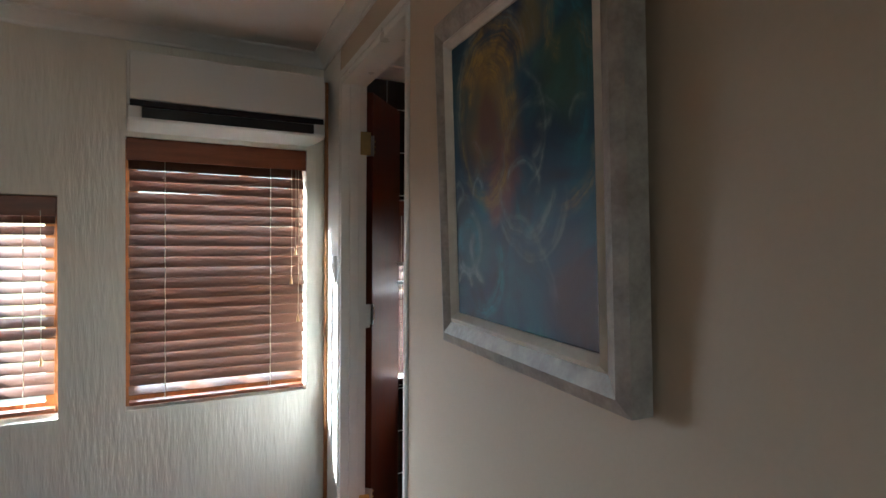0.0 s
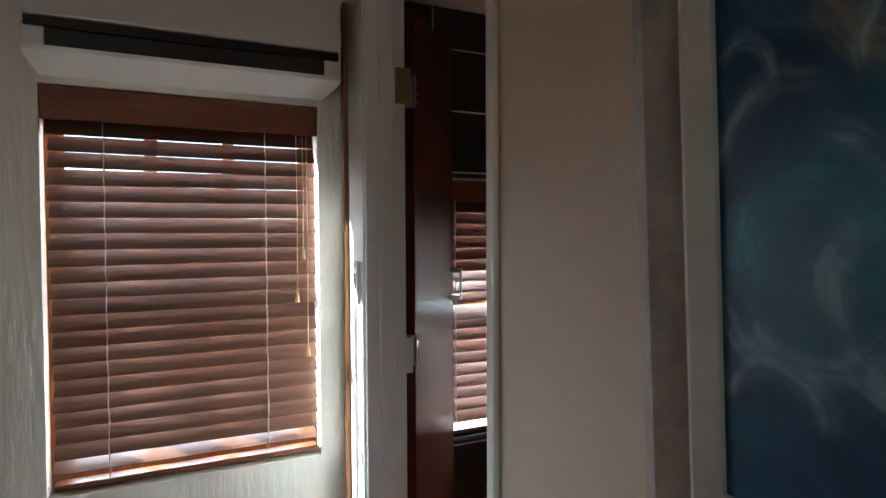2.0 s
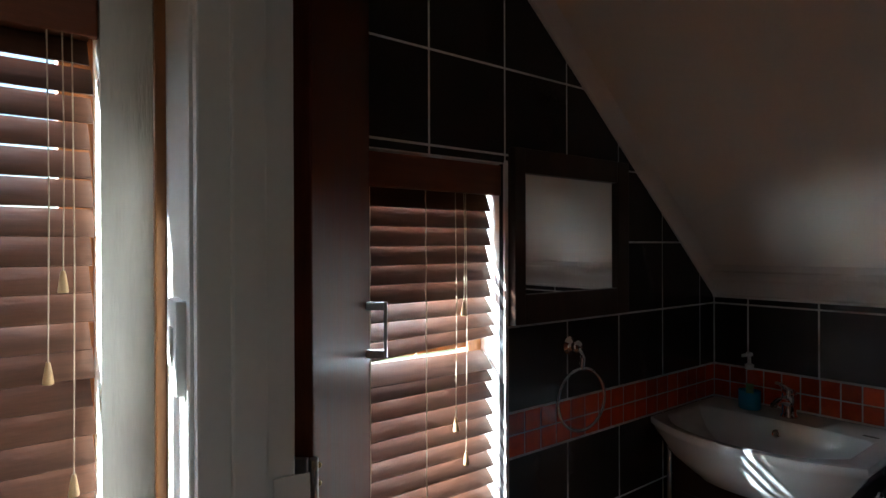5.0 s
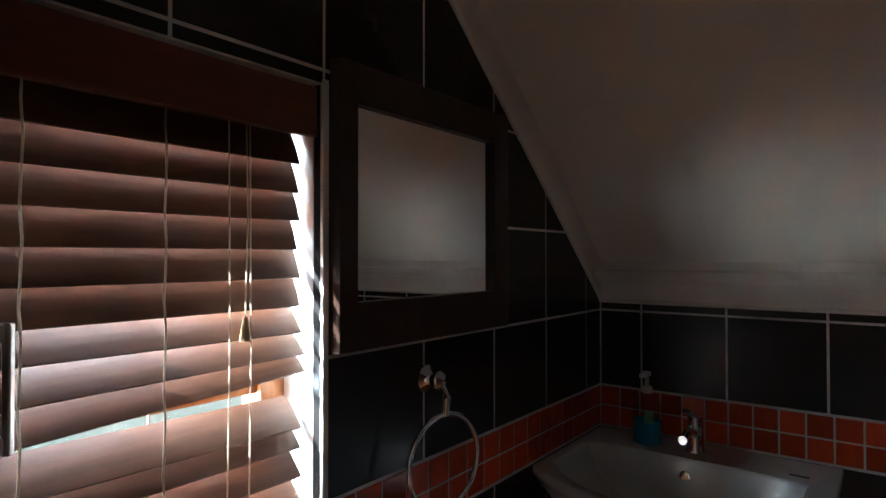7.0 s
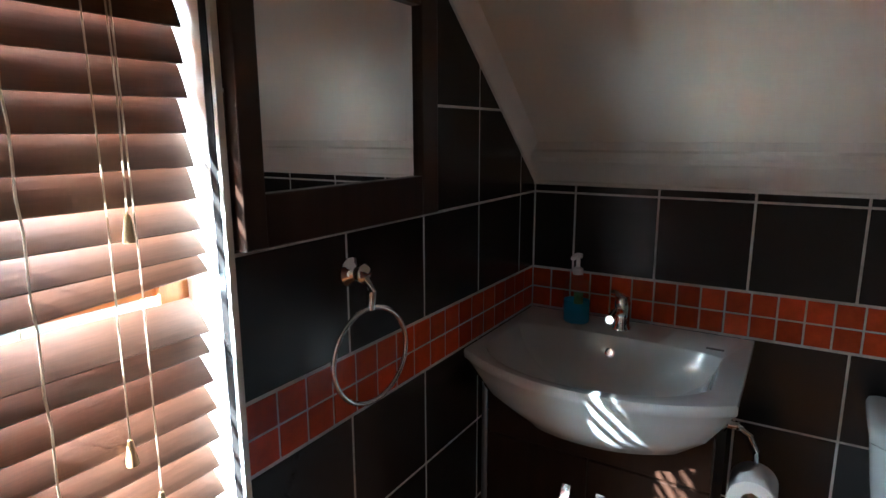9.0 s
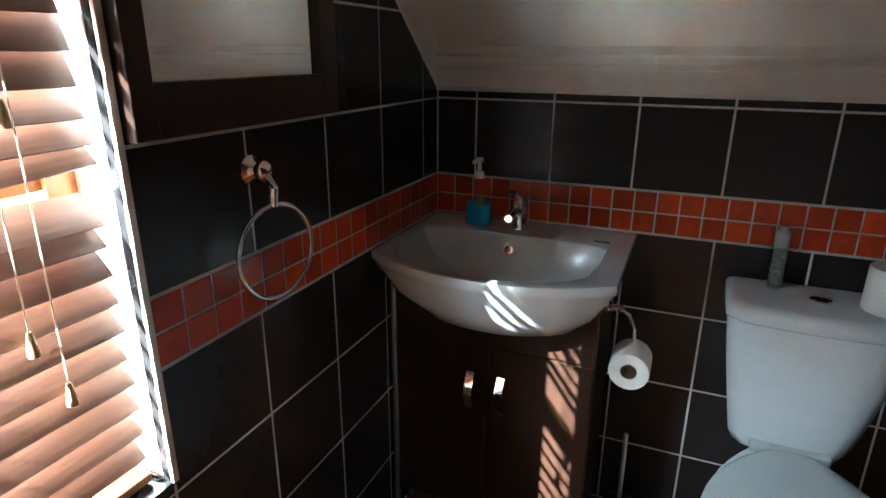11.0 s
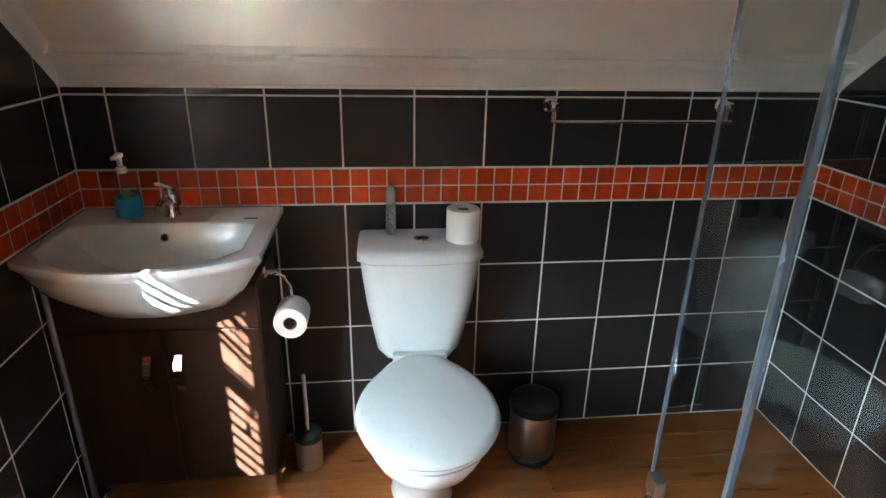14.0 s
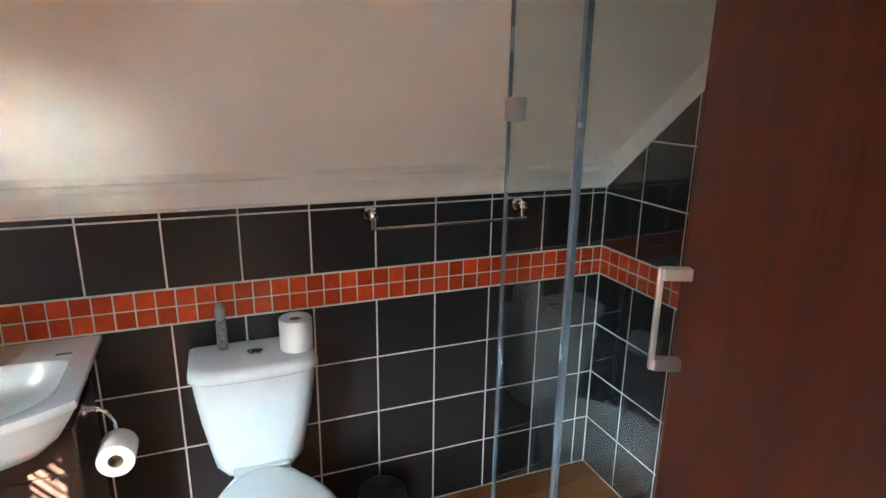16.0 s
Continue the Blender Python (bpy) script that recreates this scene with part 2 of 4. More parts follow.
def slope_z(x):
    return min(ZC, Z_LOW + (KX - x) * SLOPE)


ALPHA = radians(6.6)
PART = Matrix(((-math.sin(ALPHA), math.cos(ALPHA), 0, 1.065), (-math.cos(ALPHA), -math.sin(ALPHA), 0, 3.33), (0, 0, 1, 0), (0, 0, 0, 1)))
U0, U1, VT, ZD = 0.378, 1.262, 0.10, 2.15     # door opening in the partition


def holed_wall(axis, a0, a1, b0, b1, z0, z1, holes, m=None):
    """A wall along one axis, with rectangular holes (a0, a1, z0, z1) through it."""
    bm = bmesh.new()
    cuts = sorted({a0, a1, *[h[0] for h in holes], *[h[1] for h in holes]})
    for p, q in zip(cuts, cuts[1:]):
        inside = sorted((h[2], h[3]) for h in holes if h[0] <= p and h[1] >= q)
        z = z0
        for lo, hi in inside + [(z1, z1)]:
            if lo > z:
                if axis == "x":
                    box(bm, p, q, b0, b1, z, lo, m)
                else:
                    box(bm, b0, b1, p, q, z, lo, m)
            z = hi
    bmesh.ops.remove_doubles(bm, verts=bm.verts, dist=1e-5)
    return bm


WIN_BED = (0.208, 0.976, 0.735, 1.89)
WIN_SIDE = (-0.80, -0.031, 0.735, 1.632)
WIN_BATH = (1.45, 1.889, 0.700, 1.672)

struct("floor_bedroom", solid(-2.6, 1.1, -2.4, 3.35, -0.12, -0.002), FLOOR_WOOD, "orange-brown laminate bedroom floor")
struct("floor_bathroom_base", solid(1.1, 3.2, 0.6, 3.6, -0.12, -0.010), GROUT, "screed under the laminate floor")
struct("wall_window_bedroom", holed_wall("x", -2.6, 1.105, 3.325, 3.46, 0, ZC, [WIN_BED, WIN_SIDE]), PLASTER, "cream wall with vertically brushed rough plaster")
struct("wall_window_bathroom", holed_wall("x", 1.105, 3.2, WY + 0.0015, 3.46, 0, ZC + 0.1, [WIN_BATH]), GROUT, "pale grout behind black wall tiles")
struct("wall_low", solid(KX + 0.0015, KX + 0.2, 0.6, 3.58, 0, 1.6), GROUT, "pale grout behind tiles of the low wall")
struct("wall_shower_end", solid(1.0, 3.2, 0.65, EY - 0.0015, 0, ZC + 0.1), GROUT, "pale grout behind the shower wall tiles")
struct("wall_partition", holed_wall("x", 0.0, 5.72, 0.0, VT, 0, ZC, [(U0 - 0.004, U1 + 0.004, 0, ZD + 0.004)], PART), WALL_PAINT, "smooth beige painted partition wall")
struct("wall_left", solid(-2.7, -2.6, -2.5, 3.58, 0, ZC), WALL_PAINT, "plain beige bedroom wall")
struct("wall_rear", holed_wall("x", -2.7, 1.0, -2.5, -2.4, 0, ZC, [(-1.05, 0.15, 0.75, 1.95)]), WALL_PAINT, "plain beige bedroom wall with a window opening")
struct("ceiling_bedroom", solid(-2.7, 1.16, -2.5, 3.58, ZC, ZC + 0.1), CEIL, "white painted flat bedroom ceiling")
CB_UP = 0.075      # height of the cornice over the tiles
XS = KX - (ZC - Z_LOW - CB_UP) / SLOPE
struct("ceiling_bathroom", solid(1.16, XS + 0.02, 0.65, 3.58, ZC + 0.002, ZC + 0.1), CEIL, "white painted flat bathroom ceiling")
struct("ceiling_slope", poly_prism([(XS, 0.65, ZC), (KX + 0.2, 0.65, Z_LOW + CB_UP - 0.2 * SLOPE), (KX + 0.2, 0.65, Z_LOW + 0.3), (XS, 0.65, ZC + 0.12)], (0, 2.93, 0)),
       SLOPE_PAINT, "satin white sloping ceiling under the roof")


def strip(name, p, q, prof, a, b, mat, label):
    """A moulding from p to q; prof rows (along a, along b)."""
    p, q, a, b = Vector(p), Vector(q), Vector(a), Vector(b)
    r0 = [p + a * s + b * t for s, t in prof]
    return struct(name, poly_prism(r0, q - p), mat, label, smooth=25)


COVE = [(0, 0), (0.062, 0), (0.062, 0.010), (0.050, 0.012), (0.036, 0.020), (0.022, 0.036), (0.013, 0.050), (0.012, 0.062), (0, 0.062)]
strip("cornice_window_wall", (-2.6, 3.325, ZC), (1.07, 3.325, ZC), COVE, (0, -1, 0), (0, 0, -1), CORNICE, "white coved cornice above the windows")
pd = PART.to_3x3() @ Vector((0, -1, 0))
strip("cornice_partition", PART @ Vector((0.0, 0, ZC)), PART @ Vector((5.6, 0, ZC)), COVE, pd, (0, 0, -1), CORNICE, "white coved cornice on the partition")
sd = Vector((-1, 0, SLOPE)).normalized()
sn = Vector((-SLOPE, 0, -1)).normalized()
BEADED = [(0.0, 0.0), (0.011, 0.0), (0.014, 0.008), (0.012, 0.012), (0.015, 0.030), (0.023, 0.048), (0.036, 0.062), (0.050, 0.067), (0.052, 0.071), (0.062, 0.072), (0.067, 0.080), (0.066, 0.094), (0.058, 0.101), (0.058, 0.135), (0.0, 0.135)]
strip("cornice_low_wall", (KX + 0.003, EY, Z_LOW), (KX + 0.003, WY, Z_LOW), BEADED,
      (-1, 0, 0), (0, 0, 1), CORNICE, "white moulded cornice at the foot of the slope")
for nm, y, s in (("cornice_slope_window", WY + 0.003, -1), ("cornice_slope_shower", EY - 0.003, 1)):
    p0 = Vector((KX, y, Z_LOW))
    strip(nm, p0 - sd * 0.01, p0 + sd * 1.36, BEADED,
          (0, s, 0), -sn, CORNICE, "white moulded cornice along the slope")
strip("cornice_bath_flat", (1.19, WY, ZC), (XS, WY, ZC), COVE, (0, -1, 0), (0, 0, -1), CORNICE, "white cornice high on the tiled wall")

# outside
struct("ground", solid(-60, 60, 3.6, 120, -2.9, -2.8), GRASS, "dry lawn outside")
struct("eave_bedroom", solid(-6, 0.1, 3.46, 3.845, 2.40, 2.50), EAVE, "white eave over the bedroom windows")
struct("eave_bathroom", solid(0.1, 6, 3.46, 4.12, 2.40, 2.50), EAVE, "deeper white eave over the bathroom window")
struct("yard_wall", solid(-12, 14, 11.0, 11.3, -2.8, -0.6), YARD_WALL, "cream rendered yard wall")

# door frame of the double door
jamb = thing("door_frame", PART @ Vector(((U0 + U1) / 2, VT / 2, 0)), "white gloss painted door frame in the partition", "door frame", kind="structure")
for nm, u0, u1, z0, z1 in (("jamb", U0 - 0.002, U0 + 0.022, 0, ZD), ("jamb", U1 - 0.022, U1 + 0.002, 0, ZD), ("head", U0 + 0.022, U1 - 0.022, ZD - 0.024, ZD)):
    part(nm, solid(u0, u1, -0.006, VT + 0.006, z0, z1, PART, 0.003), TRIM, jamb)
for nm, u0, u1, z0, z1 in (("stop", U0 + 0.022, U0 + 0.034, 0, ZD - 0.024), ("stop", U1 - 0.034, U1 - 0.022, 0, ZD - 0.024)):
    part(nm, solid(u0, u1, 0.03, 0.07, z0, z1, PART, 0.003), TRIM, jamb)
for u0, u1 in ((U0 - 0.014, U0 - 0.002), (U1 + 0.002, U1 + 0.012)):
    part("architrave", solid(u0, u1, -0.010, 0.0, 0, ZD + 0.03, PART, 0.004), TRIM, jamb)
part("architrave", solid(U0 - 0.002, U1 + 0.002, -0.010, -0.001, ZD + 0.002, ZD + 0.03, PART, 0.003), TRIM, jamb)


def leaf(hinge, way, width, side, hz0, hz1, label):
    """One leaf from its hinge along way; side turns to the bedroom face's normal."""
    d = Vector((*way, 0)).normalized()
    nrm = Vector((d.y, -d.x, 0)) if side > 0 else Vector((-d.y, d.x, 0))
    m = Matrix(((d.x, nrm.x, 0, hinge[0]), (d.y, nrm.y, 0, hinge[1]), (0, 0, 1, 0), (0, 0, 0, 1)))
    flip = m.to_3x3().determinant() < 0
    door = thing("door_leaf", (hinge[0], hinge[1], 0.01), label, "door", "leaves of the double door")

    def mk(*a, bevel=0.0):
        bm = solid(*a, m, bevel)
        if flip:
            bmesh.ops.reverse_faces(bm, faces=bm.faces)
        return bm
    part("slab", mk(0.0, width - 0.010, -0.04, 0, 0.01, 2.12, bevel=0.003), DOOR_WOOD, door)
    part("edge_lipping", mk(width - 0.009, width, -0.04, -0.0005, 0.01, 2.12, bevel=0.002), DOOR_WOOD, door)
    xg = width - 0.035
    hd = part("pull_handle", mk(xg - 0.004, xg + 0.004, 0.034, 0.041, hz0, hz1, bevel=0.0015), STEEL, door, "square brushed steel pull handle")
    for z in (hz0 + 0.008, hz1 - 0.008):
        part("standoff", mk(xg - 0.008, xg + 0.008, 0.0, 0.036, z - 0.008, z + 0.008, bevel=0.002), STEEL, hd)
    for z in (0.30, 1.13, 1.88):
        hg = part("hinge", mk(-0.010, -0.002, -0.038, -0.004, z - 0.045, z + 0.045, bevel=0.002), STEEL, door, "steel butt hinge")
        part("knuckle", tube([m @ Vector((-0.008, 0.004, z - 0.045)), m @ Vector((-0.008, 0.004, z + 0.045))], 0.006), STEEL, hg)
        for k in (-0.025, 0.0, 0.025):
            c = m @ Vector((0.022, 0.002, z + k))
            part("screw", lathe(c, [(0.004, -0.002), (0.0045, 0.0), (0.003, 0.003), (0.0005, 0.004)], 8, d, (0, 0, 1), nrm), BRASS, hg)
    return door


LEAF_END = (1.640, 1.800)
leaf((1.175, 2.978), (0.675, 0.738), 0.40, 1, 1.24, 1.35, "dark mahogany door leaf standing open beside the bathroom window")
leaf((1.055, 2.062), (LEAF_END[0] - 1.055, LEAF_END[1] - 2.062), 0.600, -1, 1.292, 1.432, "dark red mahogany door leaf standing open towards the shower")
hp = thing("hinge_plate_set", PART @ Vector((U0 + 0.022, 0.09, 1.0)), "brass hinge plates let into the white jamb", "hinge plates", kind="structure")
for z in (0.30, 1.13, 1.88):
    part("plate", solid(U0 + 0.0215, U0 + 0.0245, 0.078, 0.124, z - 0.05, z + 0.05, PART, 0.001), BRASS if z > 1.5 or z < 0.5 else WHITE_PLASTIC, hp)


# ---- windows and blinds ----
def window(name, win, y, cols, label, foot=0.05):
    x0, x1, z0, z1 = win
    w = thing(name, ((x0 + x1) / 2, y, z0), label, "window", kind="structure")
    fw = 0.05
    part("window_frame", merge(solid(x0, x0 + fw, y, y + 0.05, z0, z1), solid(x1 - fw, x1, y, y + 0.05, z0, z1),
                               solid(x0 + fw, x1 - fw, y, y + 0.05, z0, z0 + foot), solid(x0 + fw, x1 - fw, y, y + 0.05, z1 - fw, z1)), FRAME_WOOD, w)
    xs = [x0 + fw + (x1 - x0 - 2 * fw) * i / cols for i in range(cols + 1)]
    for i in range(1, cols):
        part("mullion", solid(xs[i] - 0.018, xs[i] + 0.018, y + 0.002, y + 0.055, z0 + fw, z1 - fw), FRAME_WOOD, w)
    zm = z0 + (z1 - z0) * 0.52
    for i in range(cols):
        a, b = xs[i] + (0.018 if i else 0), xs[i + 1] - (0.018 if i < cols - 1 else 0)
        part("glazing_bar", solid(a, b, y + 0.01, y + 0.05, zm - 0.014, zm + 0.014), FRAME_WOOD, w)
        for lo, hi in ((z0 + foot, zm - 0.014), (zm + 0.014, z1 - fw)):
            p = part("pane", solid(a, b, y + 0.028, y + 0.032, lo, hi), PANE, w)
            p.visible_shadow = False
    return w


window("window_1", WIN_BED, 3.402, 3, "varnished timber bedroom window behind a blind")
window("window_2", WIN_SIDE, 3.432, 2, "varnished timber side window behind a blind")
window("window_3", WIN_BATH, 3.425, 1, "varnished orange timber bathroom window behind a blind", foot=0.02)

SLATS = {}


def slat_mesh(length, width, mat):
    key = (round(length, 3), round(width, 3), mat.name)
    if key not in SLATS:
        top, bot = [], []
        for i in range(7):
            s = -1 + i / 3
            c = 0.0020 * (1 - s * s)
            top.append((s * width / 2, c + 0.0014))
            bot.append((s * width / 2, c - 0.0014))
        ring = top + bot[::-1]
        bm = loft([[Vector((x, a, b)) for a, b in ring] for x in (-length / 2, length / 2)])
        me = bpy.data.meshes.new("slat")
        bm.to_mesh(me)
        bm.free()
        me.materials.append(mat)
        SLATS[key] = me
    return SLATS[key]


def blind(x0, x1, y, z0, ztop, tilt, pitch, cords, pulls, label, skip=(), skew=None, tilts=None, width=0.056):
    """Venetian blind: slats from ztop down to z0, with valance, ladders, pull cords and a bottom rail."""
    rnd = random.Random(int(1000 * x0) + 77)
    b = thing("venetian_blind", ((x0 + x1) / 2, y, z0), label, "window blind", "wooden blinds")
    n = int((ztop - z0 - 0.02) / pitch)
    me = slat_mesh(x1 - x0, width, BLIND_WOOD)
    for i in range(n):
        if i in skip:
            continue
        s = new("slat", me)
        s.parent = b
        z = ztop - (i + 0.5) * pitch
        rx = (tilts(i / n) if tilts else tilt) + rnd.uniform(-2.2, 2.2)
        ry = rnd.uniform(-0.25, 0.25)
        if skew and i in skew:
            ry += skew[i][0]
            z += skew[i][1]
        s.matrix_local = Matrix.Translation((rnd.uniform(-0.004, 0.004), 0, z - z0)) @ pose(0, 0, 0, 0, ry, 0) @ pose(0, 0, 0, rx, 0, 0)
    part("bottom_rail", solid(x0, x1, y - 0.024, y + 0.024, z0, z0 + 0.016, None, 0.003), VALANCE, b)
    part("head_rail", solid(x0 + 0.003, x1 - 0.003, y - 0.02, y + 0.03, ztop, ztop + 0.05), VALANCE, b)
    for cx in cords:
        for dy in (-0.030, 0.030):
            pts = [(cx + 0.0015 * math.sin(k * 2.1), y + dy * 0.72, z0 + 0.01 + (ztop - z0) * k / 24) for k in range(25)]
            part("ladder_cord", tube(pts, 0.0017, 5), CORD, b)
    for cx, zb in pulls:
        pc = part("pull_cord", tube([(cx, y - 0.034, ztop + 0.01), (cx + 0.002, y - 0.036, (ztop + zb) / 2), (cx, y - 0.034, zb)], 0.0012, 5), CORD, b)
        part("tassel", lathe((cx, y - 0.034, zb - 0.032), [(0.0075, 0), (0.0078, 0.004), (0.0045, 0.026), (0.003, 0.034)], 10), TASSEL, pc, smooth=40)
    return b


bl = blind(0.222, 0.968, 3.364, 0.748, 1.80, 60, 0.0462, (0.36, 0.81), ((0.905, 1.28), (0.925, 1.42), (0.938, 1.10)),
           "mahogany wooden venetian blind, slats tilted nearly shut", tilts=lambda f: 56 - 4 * f if f < 0.94 else 30)
part("valance", solid(0.212, 0.974, 3.326, 3.340, 1.793, 1.888, None, 0.004), VALANCE, bl)
bl = blind(-0.785, -0.045, 3.39, 0.755, 1.56, 38, 0.0462, (-0.62, -0.15), ((-0.09, 0.98),), "mahogany wooden venetian blind with slats half open to the sun")
part("valance", solid(-0.795, -0.036, 3.36, 3.374, 1.55, 1.630, None, 0.004), VALANCE, bl)
bl = blind(1.462, 1.871, 3.386, 0.712, 1.60, 60, 0.0445, (1.50, 1.655), ((1.735, 1.04), (1.762, 1.32), (1.768, 0.95)),
           "mahogany wooden venetian blind with one slat hanging askew", skew={7: (-1.2, 0.004), 8: (-3.6, 0.014), 9: (0.6, -0.012)}, tilts=lambda f: 67 if f < 0.31 else 45, width=0.060)
part("valance", solid(1.455, 1.880, 3.340, 3.353, 1.590, 1.668, None, 0.004), VALANCE, bl)

# window sills and reveals
struct("window_sill_bath", solid(WIN_BATH[0], WIN_BATH[1], WY - 0.002, 3.424, 0.700, 0.707), SILL_TILE, "black tile sill of the bathroom window")
struct("reveal_tile_bath", solid(1.883, 1.889, WY + 0.004, 3.352, 0.708, 1.672), TILE, "black tile return beside the bathroom window")
struct("reveal_bath", solid(1.883, 1.889, 3.353, 3.424, 0.708, 1.672), CEIL, "white painted reveal of the bathroom window")
struct("reveal_trim_bath", merge(solid(1.884, 1.895, WY - 0.004, WY + 0.003, 0.705, 1.68)), CORNICE, "pale tile edge trim beside the bathroom window")

# ---- bedroom things ----
ac = thing("air_conditioner", (0.6, 3.325, 1.93), "white split air conditioner with a glossy dark strip, above the blind", "air conditioner")
AX0, AX1 = 0.212, 0.992
prof = [(3.325, 1.942), (3.325, 2.195), (3.13, 2.195), (3.105, 2.185), (3.094, 2.15), (3.090, 2.03), (3.096, 1.980)]
part("casing", poly_prism([(AX0, a, b) for a, b in prof] + [(AX0, 3.16, 1.97), (AX0, 3.2, 1.95)], (AX1 - AX0, 0, 0)), WHITE_PLASTIC, ac, smooth=30)
part("front_panel", solid(AX0 + 0.006, AX1 - 0.006, 3.082, 3.098, 2.000, 2.186, None, 0.006), WHITE_PLASTIC, ac)
part("accent_strip", solid(AX0 + 0.008, AX1 - 0.008, 3.084, 3.1, 1.974, 1.998, None, 0.003), BLACK_GLOSS, ac, "glossy dark reflective strip")
part("outlet", solid(AX0 + 0.05, AX1 - 0.05, 3.092, 3.15, 1.930, 1.972), BLACK_PLASTIC, ac, "dark air outlet slot")
lip = [(3.10, 1.932), (3.088, 1.930), (3.094, 1.920), (3.12, 1.914), (3.20, 1.911), (3.325, 1.911), (3.325, 1.940), (3.18, 1.934)]
part("bottom_tray", poly_prism([(AX0, a, b) for a, b in lip], (AX1 - AX0, 0, 0)), WHITE_PLASTIC, ac, smooth=30)
for a, b in ((AX0, AX0 + 0.05), (AX1 - 0.05, AX1)):
    part("end_cap", solid(a, b, 3.090, 3.2, 1.926, 1.976, None, 0.006), WHITE_PLASTIC, ac)
part("louvre", solid(AX0 + 0.055, AX1 - 0.055, 3.098, 3.112, 1.946, 1.953, None, 0.002), BLACK_PLASTIC, ac)

struct("wall_return", solid(0.012, U0 - 0.015, -0.004, -0.0005, 0.0, 2.28, PART), TRIM, "white painted wall return beside the door")

trunk = thing("cable_trunking", PART @ Vector((0.105, 0, 0)), "brown plastic pipe trunking down the wall corner", "pipe trunking")
part("cover", solid(0.094, 0.118, -0.020, 0.0, 0.0, 2.20, PART, 0.003), CABLE_BROWN, trunk)
part("elbow", solid(0.02, 0.094, -0.022, -0.001, 2.13, 2.19, PART, 0.004), CABLE_BROWN, trunk)

sw = thing("light_switch", PART @ Vector((0.27, 0, 1.33)), "white plastic light switch plate on the wall", "light switch")
part("plate", solid(0.235, 0.31, -0.016, 0.0, 1.27, 1.39, PART, 0.003), WHITE_PLASTIC, sw)
part("rocker", solid(0.258, 0.287, -0.020, -0.015, 1.305, 1.355, PART, 0.002), WHITE_PLASTIC, sw)

# painting
col0 = Vector((-0.125, -1.0, 0)).normalized()
col1 = Vector((-0.040, 0.005, 1)).normalized()
col2 = col0.cross(col1).normalized()
PIC = Matrix(((col0.x, col1.x, col2.x, 0.843), (col0.y, col1.y, col2.y, 1.722), (col0.z, col1.z, col2.z, 1.232), (0, 0, 0, 1)))
PW, PH = 0.655, 0.722


